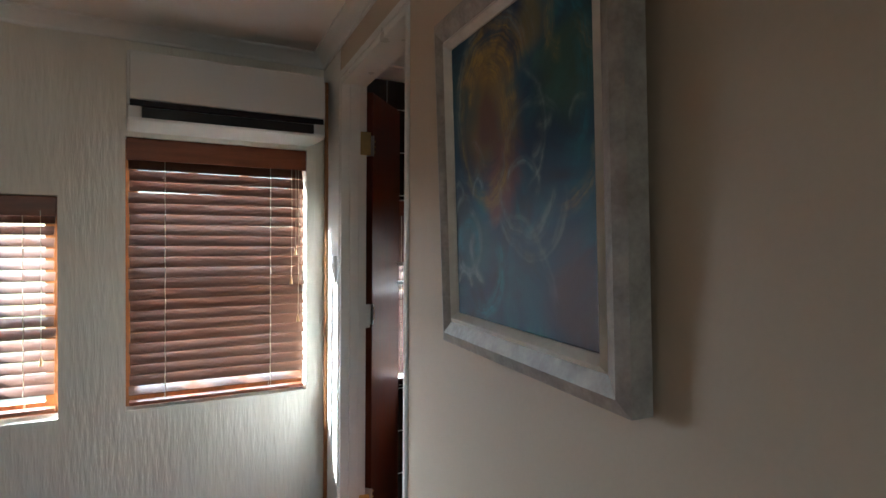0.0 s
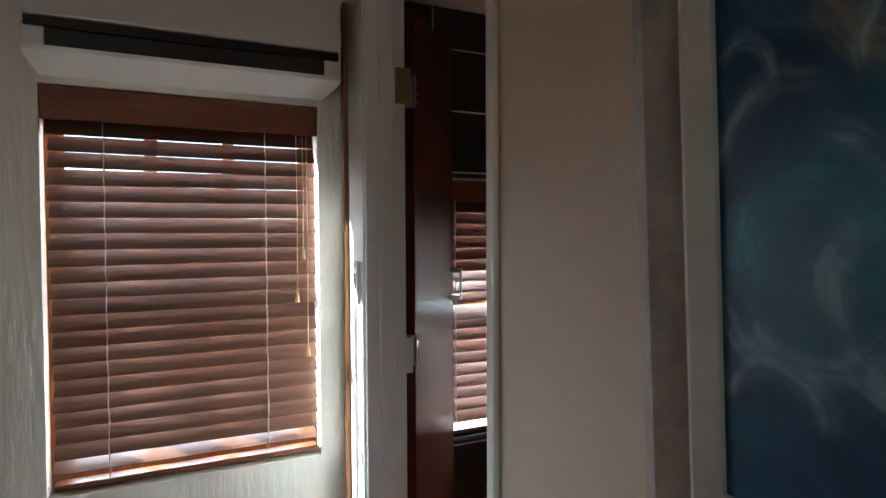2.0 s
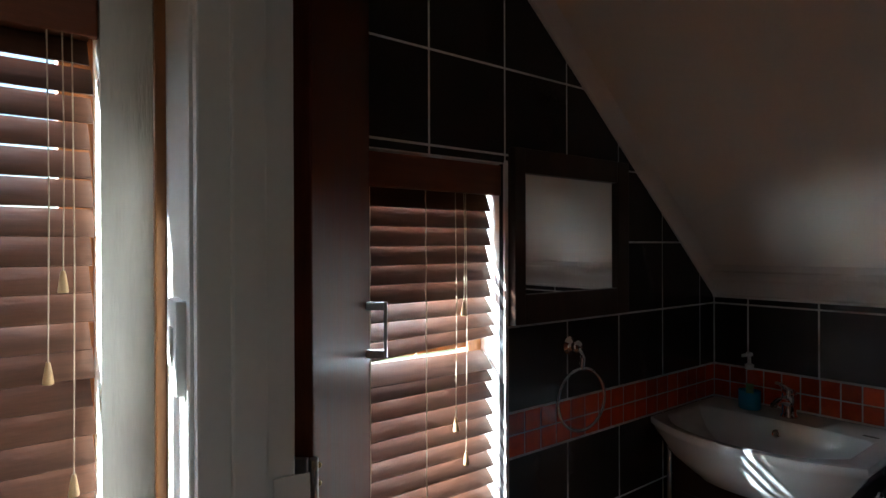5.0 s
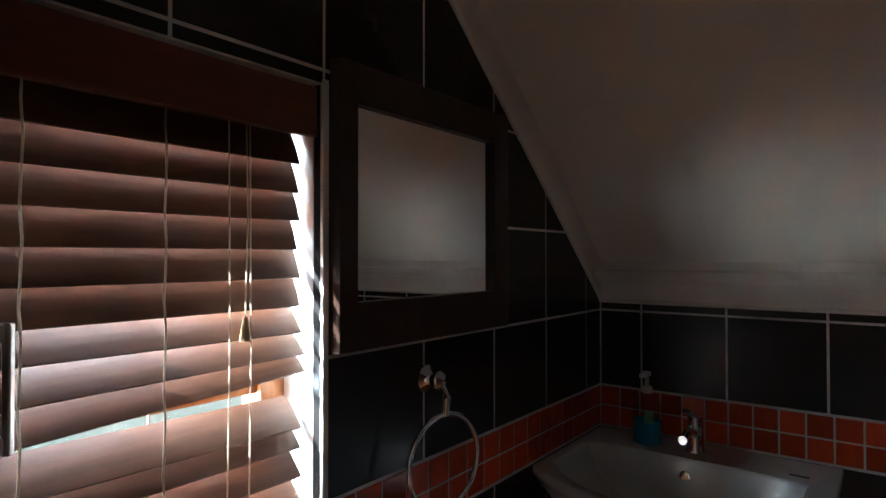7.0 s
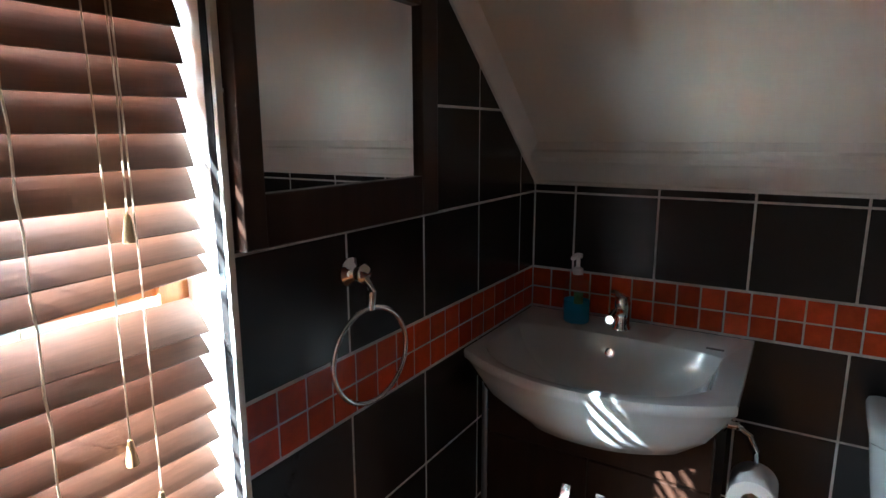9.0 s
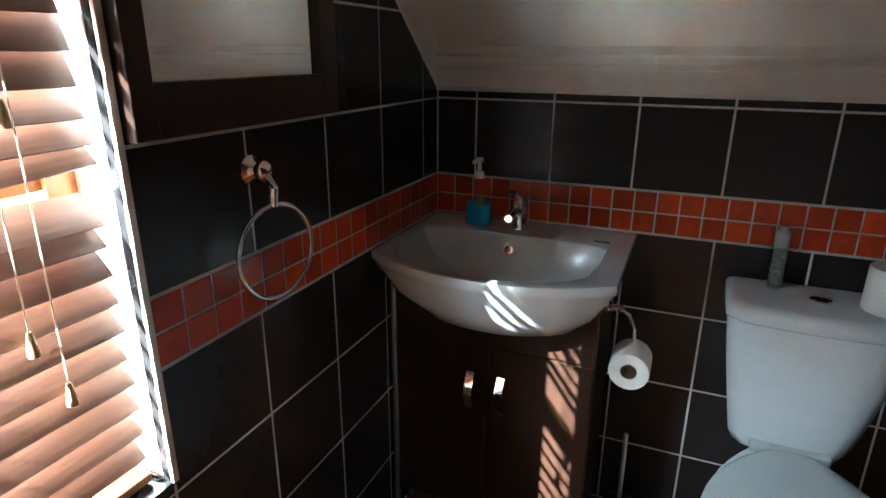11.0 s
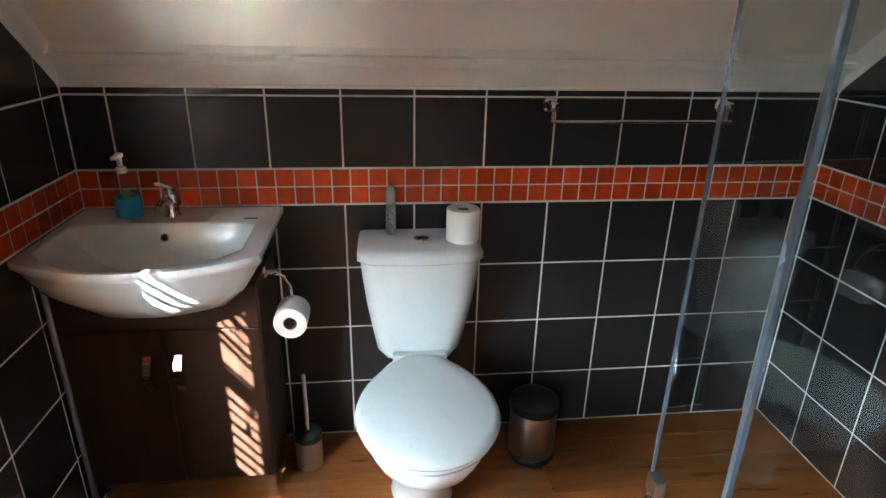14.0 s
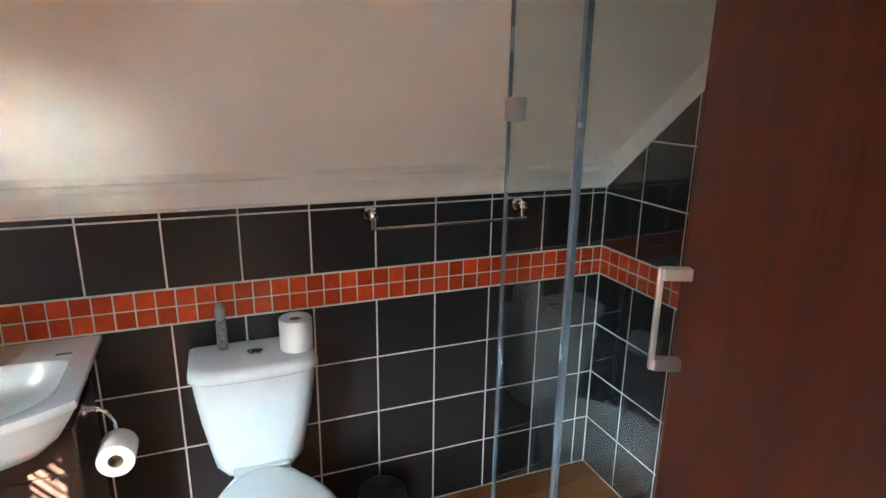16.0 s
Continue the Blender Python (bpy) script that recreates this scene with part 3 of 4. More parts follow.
def canvas_material():
    m = bpy.data.materials.new("blue_swirl_oil_paint")
    m.use_nodes = True
    n, l = m.node_tree.nodes, m.node_tree.links
    b = n["Principled BSDF"]
    b.inputs["Roughness"].default_value = 0.45
    b.inputs["Specular IOR Level"].default_value = 0.25
    tc = n.new("ShaderNodeTexCoord")
    co = n.new("ShaderNodeMapping")
    co.inputs["Scale"].default_value = (0.90, 0.94, 1)
    l.new(tc.outputs["Object"], co.inputs["Vector"])
    nz = n.new("ShaderNodeTexNoise")
    nz.inputs["Scale"].default_value, nz.inputs["Detail"].default_value, nz.inputs["Distortion"].default_value = 4.5, 6, 1.6
    l.new(co.outputs["Vector"], nz.inputs["Vector"])
    rp = n.new("ShaderNodeValToRGB")
    e = rp.color_ramp.elements
    e[0].position, e[0].color = 0.30, (0.003, 0.013, 0.032, 1)
    e[1].position, e[1].color = 0.75, (0.06, 0.11, 0.03, 1)
    for p, c in ((0.45, (0.003, 0.035, 0.088, 1)), (0.58, (0.007, 0.075, 0.135, 1)), (0.66, (0.02, 0.13, 0.15, 1))):
        k = e.new(p)
        k.color = c
    l.new(nz.outputs["Fac"], rp.inputs["Fac"])
    last = rp.outputs["Color"]
    for c, r, colr, amt in (((0.20, 0.46, 0), 0.15, (0.30, 0.20, 0.05), 0.75), ((0.205, 0.44, 0), 0.085, (0.15, 0.075, 0.05), 0.95), ((0.27, 0.36, 0), 0.08, (0.16, 0.06, 0.045), 0.8),
                            ((0.47, 0.13, 0), 0.12, (0.09, 0.026, 0.02), 0.75), ((0.45, 0.47, 0), 0.12, (0.05, 0.12, 0.05), 0.6), ((0.52, 0.30, 0), 0.10, (0.008, 0.10, 0.15), 0.6), ((0.24, 0.30, 0), 0.06, (0.20, 0.08, 0.05), 0.8), ((0.10, 0.50, 0), 0.09, (0.006, 0.07, 0.11), 0.7), ((0.36, 0.58, 0), 0.07, (0.26, 0.19, 0.03), 0.6), ((0.13, 0.22, 0), 0.11, (0.02, 0.10, 0.14), 0.7)):
        mp = n.new("ShaderNodeMapping")
        mp.inputs["Location"].default_value = (-c[0], -c[1], 0)
        l.new(co.outputs["Vector"], mp.inputs["Vector"])
        wob = n.new("ShaderNodeVectorMath")
        wob.operation = "MULTIPLY_ADD"
        wob.inputs[1].default_value = (0.12, 0.12, 0)
        l.new(nz.outputs["Color"], wob.inputs[0])
        l.new(mp.outputs["Vector"], wob.inputs[2])
        sub = n.new("ShaderNodeVectorMath")
        sub.operation = "SUBTRACT"
        sub.inputs[1].default_value = (0.06, 0.06, 0)
        l.new(wob.outputs[0], sub.inputs[0])
        ln = n.new("ShaderNodeVectorMath")
        ln.operation = "LENGTH"
        l.new(sub.outputs[0], ln.inputs[0])
        mr = n.new("ShaderNodeMapRange")
        mr.interpolation_type = "SMOOTHSTEP"
        mr.inputs["From Min"].default_value, mr.inputs["From Max"].default_value = r, r * 0.35
        mr.inputs["To Min"].default_value, mr.inputs["To Max"].default_value = 0, amt
        l.new(ln.outputs["Value"], mr.inputs["Value"])
        mx = n.new("ShaderNodeMix")
        mx.data_type = "RGBA"
        l.new(mr.outputs["Result"], mx.inputs["Factor"])
        l.new(last, mx.inputs["A"])
        mx.inputs["B"].default_value = (*colr, 1)
        last = mx.outputs["Result"]
    fine = n.new("ShaderNodeTexNoise")
    fine.inputs["Scale"].default_value, fine.inputs["Detail"].default_value = 38, 5
    l.new(co.outputs["Vector"], fine.inputs["Vector"])
    streak = n.new("ShaderNodeMapRange")
    streak.inputs["From Min"].default_value, streak.inputs["From Max"].default_value = 0.35, 0.62
    streak.inputs["To Min"].default_value = 0.25
    l.new(fine.outputs["Fac"], streak.inputs["Value"])
    wb = n.new("ShaderNodeVectorMath")
    wb.operation = "MULTIPLY_ADD"
    wb.inputs[1].default_value = (0.05, 0.05, 0)
    l.new(nz.outputs["Color"], wb.inputs[0])
    l.new(co.outputs["Vector"], wb.inputs[2])
    ws = n.new("ShaderNodeVectorMath")
    ws.operation = "SUBTRACT"
    ws.inputs[1].default_value = (0.025, 0.025, 0)
    l.new(wb.outputs[0], ws.inputs[0])
    wobbled = ws.outputs[0]
    # brushed arcs: centre, radius, squash, width, facing angle, spread, colour, amount
    pale, yel, rust, teal = (0.34, 0.42, 0.44), (0.55, 0.36, 0.06), (0.26, 0.11, 0.07), (0.02, 0.19, 0.27)
    rs = random.Random(12)
    strokes = [((0.24 + rs.gauss(0, 0.10), 0.40 + rs.gauss(0, 0.11)), rs.uniform(0.03, 0.12), rs.uniform(0.5, 1.1), rs.uniform(0.004, 0.014), rs.uniform(0, 360),
                rs.uniform(0.1, 0.7), rs.choice((pale, pale, yel, teal)), rs.uniform(0.2, 0.5)) for k in range(16)]
    for c, r, sq, w, face, spread, colr, amt in (
            ((0.22, 0.46), 0.135, 0.85, 0.030, 95, 0.1, yel, 0.55), ((0.22, 0.46), 0.105, 0.8, 0.012, 80, -0.2, yel, 0.8), ((0.22, 0.47), 0.16, 0.85, 0.010, 110, -0.1, pale, 0.5),
            ((0.20, 0.42), 0.12, 0.7, 0.022, 5, -0.4, yel, 0.6), ((0.19, 0.43), 0.13, 0.75, 0.012, 185, -0.3, yel, 0.45), ((0.21, 0.43), 0.085, 0.75, 0.02, 270, 0.0, rust, 0.7),
            ((0.33, 0.30), 0.075, 1.1, 0.008, 260, -0.3, pale, 0.4), ((0.34, 0.29), 0.095, 1.1, 0.006, 280, 0.0, pale, 0.35), ((0.32, 0.31), 0.05, 1.0, 0.006, 80, -0.5, pale, 0.5),
            ((0.11, 0.22), 0.06, 0.9, 0.007, 330, -0.6, pale, 0.45), ((0.11, 0.22), 0.04, 1.0, 0.012, 90, -0.8, teal, 0.9), ((0.10, 0.23), 0.075, 0.8, 0.006, 160, -0.2, pale, 0.45),
            ((0.085, 0.12), 0.04, 0.8, 0.008, 90, 0.0, pale, 0.6), ((0.07, 0.31), 0.025, 0.7, 0.005, 60, 0.0, pale, 0.7), ((0.16, 0.31), 0.03, 0.7, 0.006, 100, -0.2, pale, 0.7),
            ((0.15, 0.17), 0.09, 1.0, 0.014, 320, 0.2, teal, 0.9), ((0.42, 0.40), 0.14, 0.8, 0.012, 350, 0.1, yel, 0.35), ((0.30, 0.60), 0.05, 1.4, 0.014, 60, 0.3, yel, 0.7),
            ((0.44, 0.55), 0.05, 0.6, 0.014, 200, 0.2, yel, 0.5), ((0.36, 0.45), 0.17, 0.8, 0.02, 20, 0.2, teal, 0.7), ((0.25, 0.10), 0.16, 1.0, 0.008, 60, 0.4, pale, 0.25), *strokes):
        v = n.new("ShaderNodeVectorMath")
        v.operation = "MULTIPLY_ADD"
        v.inputs[1].default_value = (1 / sq, 1, 0)
        v.inputs[2].default_value = (-c[0] / sq, -c[1], 0)
        l.new(wobbled, v.inputs[0])
        ln = n.new("ShaderNodeVectorMath")
        ln.operation = "LENGTH"
        l.new(v.outputs[0], ln.inputs[0])
        cmpn = n.new("ShaderNodeMath")
        cmpn.operation = "SUBTRACT"
        cmpn.inputs[1].default_value = r
        l.new(ln.outputs["Value"], cmpn.inputs[0])
        ab = n.new("ShaderNodeMath")
        ab.operation = "ABSOLUTE"
        l.new(cmpn.outputs[0], ab.inputs[0])
        band = n.new("ShaderNodeMapRange")
        band.interpolation_type = "SMOOTHSTEP"
        band.inputs["From Min"].default_value, band.inputs["From Max"].default_value = w * 1.9, w * 0.1
        band.inputs["To Max"].default_value = amt
        l.new(ab.outputs[0], band.inputs["Value"])
        nv = n.new("ShaderNodeVectorMath")
        nv.operation = "NORMALIZE"
        l.new(v.outputs[0], nv.inputs[0])
        dt = n.new("ShaderNodeVectorMath")
        dt.operation = "DOT_PRODUCT"
        dt.inputs[1].default_value = (math.cos(radians(face)), math.sin(radians(face)), 0)
        l.new(nv.outputs[0], dt.inputs[0])
        arc = n.new("ShaderNodeMapRange")
        arc.interpolation_type = "SMOOTHSTEP"
        arc.inputs["From Min"].default_value, arc.inputs["From Max"].default_value = spread, spread + 0.5
        l.new(dt.outputs["Value"], arc.inputs["Value"])
        mul = n.new("ShaderNodeMath")
        mul.operation = "MULTIPLY"
        l.new(band.outputs["Result"], mul.inputs[0])
        l.new(arc.outputs["Result"], mul.inputs[1])
        dry = n.new("ShaderNodeMath")
        dry.operation = "MULTIPLY"
        hair_at = n.new("ShaderNodeCombineXYZ")
        far = n.new("ShaderNodeMath")
        far.operation = "MULTIPLY"
        far.inputs[1].default_value = 110.0
        l.new(ln.outputs["Value"], far.inputs[0])
        l.new(far.outputs[0], hair_at.inputs["X"])
        l.new(dt.outputs["Value"], hair_at.inputs["Y"])
        hair_at.inputs["Z"].default_value = 31 * r + 7 * c[0]
        hair = n.new("ShaderNodeTexNoise")
        hair.inputs["Scale"].default_value, hair.inputs["Detail"].default_value = 1.6, 2
        l.new(hair_at.outputs[0], hair.inputs["Vector"])
        comb = n.new("ShaderNodeMapRange")
        comb.inputs["From Min"].default_value, comb.inputs["From Max"].default_value, comb.inputs["To Min"].default_value = 0.36, 0.66, 0.25
        l.new(hair.outputs["Fac"], comb.inputs["Value"])
        both = n.new("ShaderNodeMath")
        both.operation = "MULTIPLY"
        l.new(comb.outputs["Result"], both.inputs[0])
        l.new(streak.outputs["Result"], both.inputs[1])
        l.new(mul.outputs[0], dry.inputs[0])
        l.new(both.outputs[0], dry.inputs[1])
        mx = n.new("ShaderNodeMix")
        mx.data_type = "RGBA"
        l.new(dry.outputs[0], mx.inputs["Factor"])
        l.new(last, mx.inputs["A"])
        mx.inputs["B"].default_value = (*colr, 1)
        last = mx.outputs["Result"]
    l.new(last, b.inputs["Base Color"])
    bp = n.new("ShaderNodeBump")
    bp.inputs["Strength"].default_value, bp.inputs["Distance"].default_value = 0.25, 0.001
    nf = n.new("ShaderNodeTexNoise")
    nf.inputs["Scale"].default_value, nf.inputs["Distortion"].default_value = 160, 0.4
    l.new(co.outputs["Vector"], nf.inputs["Vector"])
    l.new(nf.outputs["Fac"], bp.inputs["Height"])
    l.new(bp.outputs["Normal"], b.inputs["Normal"])
    return m


pic = new("painting")
pic.empty_display_size = 0.05
pic.matrix_world = PIC
tagged(pic, "abstract blue oil painting with yellow swirls in a silver frame", "painting")


def pic_part(name, bm, mat, label="", smooth=None):
    me = bpy.data.meshes.new(name)
    bm.to_mesh(me)
    bm.free()
    me.materials.append(mat)
    ob = new(name, me)
    ob.parent = pic
    if smooth:
        for p in me.polygons:
            p.use_smooth = True
        me.set_sharp_from_angle(angle=radians(smooth))
    return tagged(ob, label=label) if label else ob


def mitred(o, i, front, back):
    """Four mitred frame lengths between an outer and inner rectangle (x0, x1, y0, y1), with depths (outer, inner)."""
    bm = bmesh.new()
    oc = [(o[0], o[2]), (o[1], o[2]), (o[1], o[3]), (o[0], o[3])]
    ic = [(i[0], i[2]), (i[1], i[2]), (i[1], i[3]), (i[0], i[3])]
    mid = [((a[0] * 0.55 + b[0] * 0.45), (a[1] * 0.55 + b[1] * 0.45)) for a, b in zip(oc, ic)]
    rows = [[bm.verts.new((*p, z)) for p in c] for c, z in ((oc, back), (oc, front[0]), (mid, front[0] + 0.006), (ic, front[1]), (ic, back))]
    for a, b in zip(rows, rows[1:] + rows[:1]):
        for k in range(4):
            j = (k + 1) % 4
            bm.faces.new((a[k], a[j], b[j], b[k]))
    bmesh.ops.recalc_face_normals(bm, faces=bm.faces)
    return bm


pic_part("moulding", mitred((0, PW, 0, PH), (0.040, 0.600, 0.047, PH - 0.047), (0.0, -0.006), -0.035), SILVER_FRAME, "mottled silver leaf moulding")
pic_part("slip", mitred((0.040, 0.600, 0.047, PH - 0.047), (0.062, 0.578, 0.070, PH - 0.070), (-0.006, -0.012), -0.032), SILVER_SLIP, "pale silver inner slip")
pic_part("canvas", solid(0.062, 0.578, 0.070, PH - 0.070, -0.031, -0.016), canvas_material(), "blue and teal swirled canvas")

# ---- bathroom things ----
van = thing("vanity_cabinet", (2.80, 3.05, 0.0), "espresso laminate vanity cabinet with two doors under the basin", "cabinet")
part("body", solid(2.672, 2.955, 2.775, 3.322, 0.09, 0.768, None, 0.002), DARK_WOOD, van)
part("drawer_front", solid(2.655, 2.671, 2.777, 3.320, 0.640, 0.766, None, 0.003), DARK_WOOD, van)
for y0, y1, hy in ((2.777, 3.048, 3.012), (3.052, 3.320, 3.097)):
    d = part("door", solid(2.655, 2.671, y0, y1, 0.10, 0.635, None, 0.003), DARK_WOOD, van)
    pts = [(2.655 - 0.028 * math.sin(math.pi * k / 12), hy, 0.44 + 0.118 * k / 12) for k in range(13)]
    rings = [[Vector((p[0], hy - 0.011, p[2])), Vector((p[0], hy + 0.011, p[2])), Vector((p[0] - 0.005, hy + 0.011, p[2])), Vector((p[0] - 0.005, hy - 0.011, p[2]))] for p in pts]
    part("handle", loft(rings), CHROME, d, "curved chrome bow handle", smooth=50)
for x in (2.70, 2.92):
    for y in (2.80, 3.295):
        part("foot", solid(x - 0.018, x + 0.018, y - 0.018, y + 0.018, 0.0, 0.09, None, 0.003), CHROME, van, "square chrome foot")
pipe = thing("waste_pipe", (2.62, 3.318, 0.0), "grey plastic pipe strip in the corner beside the vanity", "pipe", kind="structure")
part("pipe_run", tube([(2.64, 3.322, 0.01), (2.64, 3.322, 0.84)], 0.009, 10), ALU, pipe, smooth=60)

# basin: deck outline, bowl and skirt
bs = thing("wash_basin", (2.75, 3.03, 0.72), "white ceramic wash basin with a bowed front on the vanity", "wash basin")
BY0, BY1 = 2.732, 3.332


def basin_outline():
    pts = []
    for i in range(24):
        s = i / 23
        y = BY0 + (BY1 - BY0) * s
        k = 2 * s - 1
        pts.append(Vector((2.545 - 0.10 * (1 - abs(k) ** 2.2), y, 0)))
    for i in range(1, 9):
        pts.append(Vector((2.545 + (2.966 - 2.545) * i / 8, BY1, 0)))
    for i in range(1, 24):
        pts.append(Vector((2.966, BY1 + (BY0 - BY1) * i / 23, 0)))
    for i in range(1, 8):
        pts.append(Vector((2.966 + (2.545 - 2.966) * i / 8, BY0, 0)))
    return pts


OUT = basin_outline()
CB = Vector((2.665, 3.032, 0))


def toward(pts, c, f, z):
    return [Vector((c.x + (p.x - c.x) * f, c.y + (p.y - c.y) * f, z)) for p in pts]


def bowl_ring(f, z):
    """The bowl's edge: close along the bowed front, straight behind, with a deck at the back; f shrinks it."""
    r = []
    for p in OUT:
        k = (p.y - (BY0 + BY1) / 2) / ((BY1 - BY0) / 2)
        y = (BY0 + BY1) / 2 + 0.012 + 0.256 * k
        x = 2.815 - 0.02 * abs(k) ** 6 if p.x > 2.70 else p.x + 0.024 + 0.03 * abs(k) ** 8
        x = min(x, 2.815 - 0.02 * abs(k) ** 6)
        r.append(Vector((CB.x + 0.01 + (x - CB.x - 0.01) * f, CB.y + 0.01 + (y - CB.y - 0.01) * f, z)))
    return r


rings = [toward(OUT, CB, 0.35, 0.722), toward(OUT, CB, 0.62, 0.745), toward(OUT, CB, 0.82, 0.80), toward(OUT, CB, 0.93, 0.852), toward(OUT, CB, 0.975, 0.876),
         toward(OUT, CB, 0.998, 0.882), toward(OUT, CB, 1.0, 0.897), toward(OUT, CB, 0.992, 0.903)]
for r in rings:
    for p in r:
        p.x = min(p.x, 2.966)
rings += [bowl_ring(1.015, 0.904), bowl_ring(1.0, 0.9015), bowl_ring(0.985, 0.893), bowl_ring(0.95, 0.868), bowl_ring(0.86, 0.834), bowl_ring(0.68, 0.806), bowl_ring(0.40, 0.789), bowl_ring(0.1, 0.784)]
part("bowl", loft(rings), CERAMIC, bs, smooth=50)
part("overflow_ring", lathe((2.792, 3.045, 0.866), [(0.0125, 0), (0.013, 0.004), (0.009, 0.005), (0.0085, 0.001), (0.001, 0.001)], 16, (0, 1, 0), (0.4, 0, 0.9), (-0.9, 0, 0.4)), CHROME, bs, "chrome overflow ring")
part("plug_hole", lathe((2.67, 3.042, 0.7845), [(0.022, 0), (0.021, 0.003), (0.014, 0.004), (0.012, 0.001)], 18), CHROME, bs)
part("deck_stain", solid(2.84, 2.85, 2.79, 2.83, 0.9035, 0.9055, None, 0.0008), BLACK_PLASTIC, bs, "small dark stain on the deck")

tap = thing("basin_tap", (2.885, 3.045, 0.904), "chrome single lever mixer tap on the basin", "tap")
part("tap_body", lathe((2.885, 3.045, 0.9035), [(0.026, 0), (0.026, 0.006), (0.021, 0.012), (0.020, 0.06), (0.022, 0.075), (0.018, 0.088), (0.004, 0.094)], 20), CHROME, tap, smooth=40)
part("spout", loft([circle((2.885 - 0.115 * s, 3.045, 0.945 + 0.022 * math.sin(s * 2.4)), 0.0125 - 0.002 * s, 12, (0, 1, 0), (0.25, 0, 1)) for s in (0, 0.2, 0.4, 0.6, 0.8, 1.0)]), CHROME, tap, smooth=50)
part("lever", loft([circle((2.888 - 0.085 * s, 3.045, 0.99 + 0.034 * s), 0.010 - 0.003 * s, 10, (0, 1.6, 0), (0.3, 0, 0.7)) for s in (-0.15, 0.2, 0.6, 1.0)]), CHROME, tap, smooth=50)

soap = thing("soap_dispenser", (2.875, 3.165, 0.904), "clear pump bottle half full of blue hand soap on the basin", "soap bottle")
part("bottle", lathe((2.875, 3.165, 0.9045), [(0.028, 0), (0.031, 0.004), (0.0315, 0.06), (0.031, 0.095), (0.024, 0.118), (0.013, 0.128), (0.012, 0.136)], 24, ry=1.22), BOTTLE_CLEAR, soap, smooth=40)
part("liquid", lathe((2.875, 3.165, 0.907), [(0.026, 0), (0.029, 0.004), (0.0295, 0.055), (0.0293, 0.062)], 24, ry=1.21), SOAP_BLUE, soap, "blue liquid soap", smooth=40)
part("label", loft([[Vector((2.875 + 0.0322 * math.cos(a), 3.165 + 0.0322 * 1.23 * math.sin(a), z)) for a in [math.pi * (1.02 + 0.02 * k) for k in range(11)]] for z in (0.965, 0.998)], cap=False, close=False),
     material("green_soap_label", (0.10, 0.25, 0.12), 0.4, noise_scale=60, vary=0.5), soap, "small green and white label")
pump = part("pump", lathe((2.875, 3.165, 1.040), [(0.014, 0), (0.014, 0.016), (0.006, 0.02), (0.005, 0.044), (0.011, 0.046), (0.011, 0.056), (0.004, 0.058)], 16), WHITE_PLASTIC, soap, smooth=40)
part("nozzle", solid(2.828, 2.875, 3.159, 3.171, 1.086, 1.096, None, 0.003), WHITE_PLASTIC, pump)

# toilet
TY = 2.303
wc = thing("toilet", (2.62, TY, 0.0), "white close-coupled ceramic toilet with the lid down", "toilet")


def egg(z, x0, x1, hw, n=40, p=2.3, back=0.55):
    """Seat-shaped ring: round at the front (x0), squarer behind (x1)."""
    r = []
    xc = x0 + (x1 - x0) * 0.44
    for i in range(n):
        a = 2 * math.pi * i / n
        c, s = math.cos(a), math.sin(a)
        if c < 0:
            x, y = xc + (xc - x0) * c, hw * s
        else:
            x = xc + (x1 - xc) * c
            y = hw * s * (1 - (1 - back) * max(0, c) ** 2.2) if abs(s) > 1e-6 else 0
        r.append(Vector((x, TY + y, z)))
    return r


part("pan", loft([egg(0.0, 2.52, 2.90, 0.105), egg(0.05, 2.525, 2.90, 0.10), egg(0.14, 2.50, 2.90, 0.105), egg(0.24, 2.40, 2.90, 0.145), egg(0.33, 2.305, 2.90, 0.182), egg(0.385, 2.28, 2.90, 0.193), egg(0.400, 2.285, 2.90, 0.19)]), CERAMIC, wc, smooth=60)
part("seat", loft([egg(0.402, 2.275, 2.80, 0.197, back=0.72), egg(0.412, 2.270, 2.80, 0.200, back=0.72), egg(0.420, 2.276, 2.80, 0.196, back=0.72)]), SEAT_PLASTIC, wc, smooth=50)
part("lid", loft([egg(0.422, 2.270, 2.795, 0.202, back=0.72), egg(0.432, 2.262, 2.795, 0.206, back=0.72), egg(0.440, 2.268, 2.795, 0.202, back=0.72), egg(0.445, 2.29, 2.785, 0.186, back=0.72), egg(0.447, 2.36, 2.75, 0.13, back=0.72)]), SEAT_PLASTIC, wc, smooth=60)
part("hinge_block", solid(2.785, 2.815, TY - 0.09, TY + 0.09, 0.42, 0.442, None, 0.006), SEAT_PLASTIC, wc)


def tank(z, xf, hw, xb=2.962, r=0.05):
    pts = []
    for i in range(13):
        s = -1 + i / 6
        pts.append(Vector((xf + 0.022 * abs(s) ** 2.5 + (0.02 if abs(s) > 0.99 else 0), TY - 0.0 + hw * s, z)))
    return pts + [Vector((xb, TY + hw * 0.99, z)), Vector((xb, TY - hw * 0.99, z))]


part("cistern", loft([tank(0.402, 2.825, 0.125), tank(0.43, 2.812, 0.137), tank(0.52, 2.790, 0.152), tank(0.62, 2.772, 0.168), tank(0.72, 2.762, 0.180), tank(0.775, 2.758, 0.185)]), CERAMIC, wc, smooth=60)
part("cistern_lid", loft([tank(0.776, 2.748, 0.190), tank(0.782, 2.742, 0.194), tank(0.806, 2.742, 0.194), tank(0.815, 2.748, 0.189), tank(0.819, 2.765, 0.176)]), CERAMIC, wc, smooth=50)
part("flush_button", lathe((2.865, TY - 0.008, 0.8185), [(0.024, 0), (0.024, 0.004), (0.02, 0.006), (0.018, 0.004), (0.001, 0.005)], 20), CHROME, wc, "round chrome flush button")

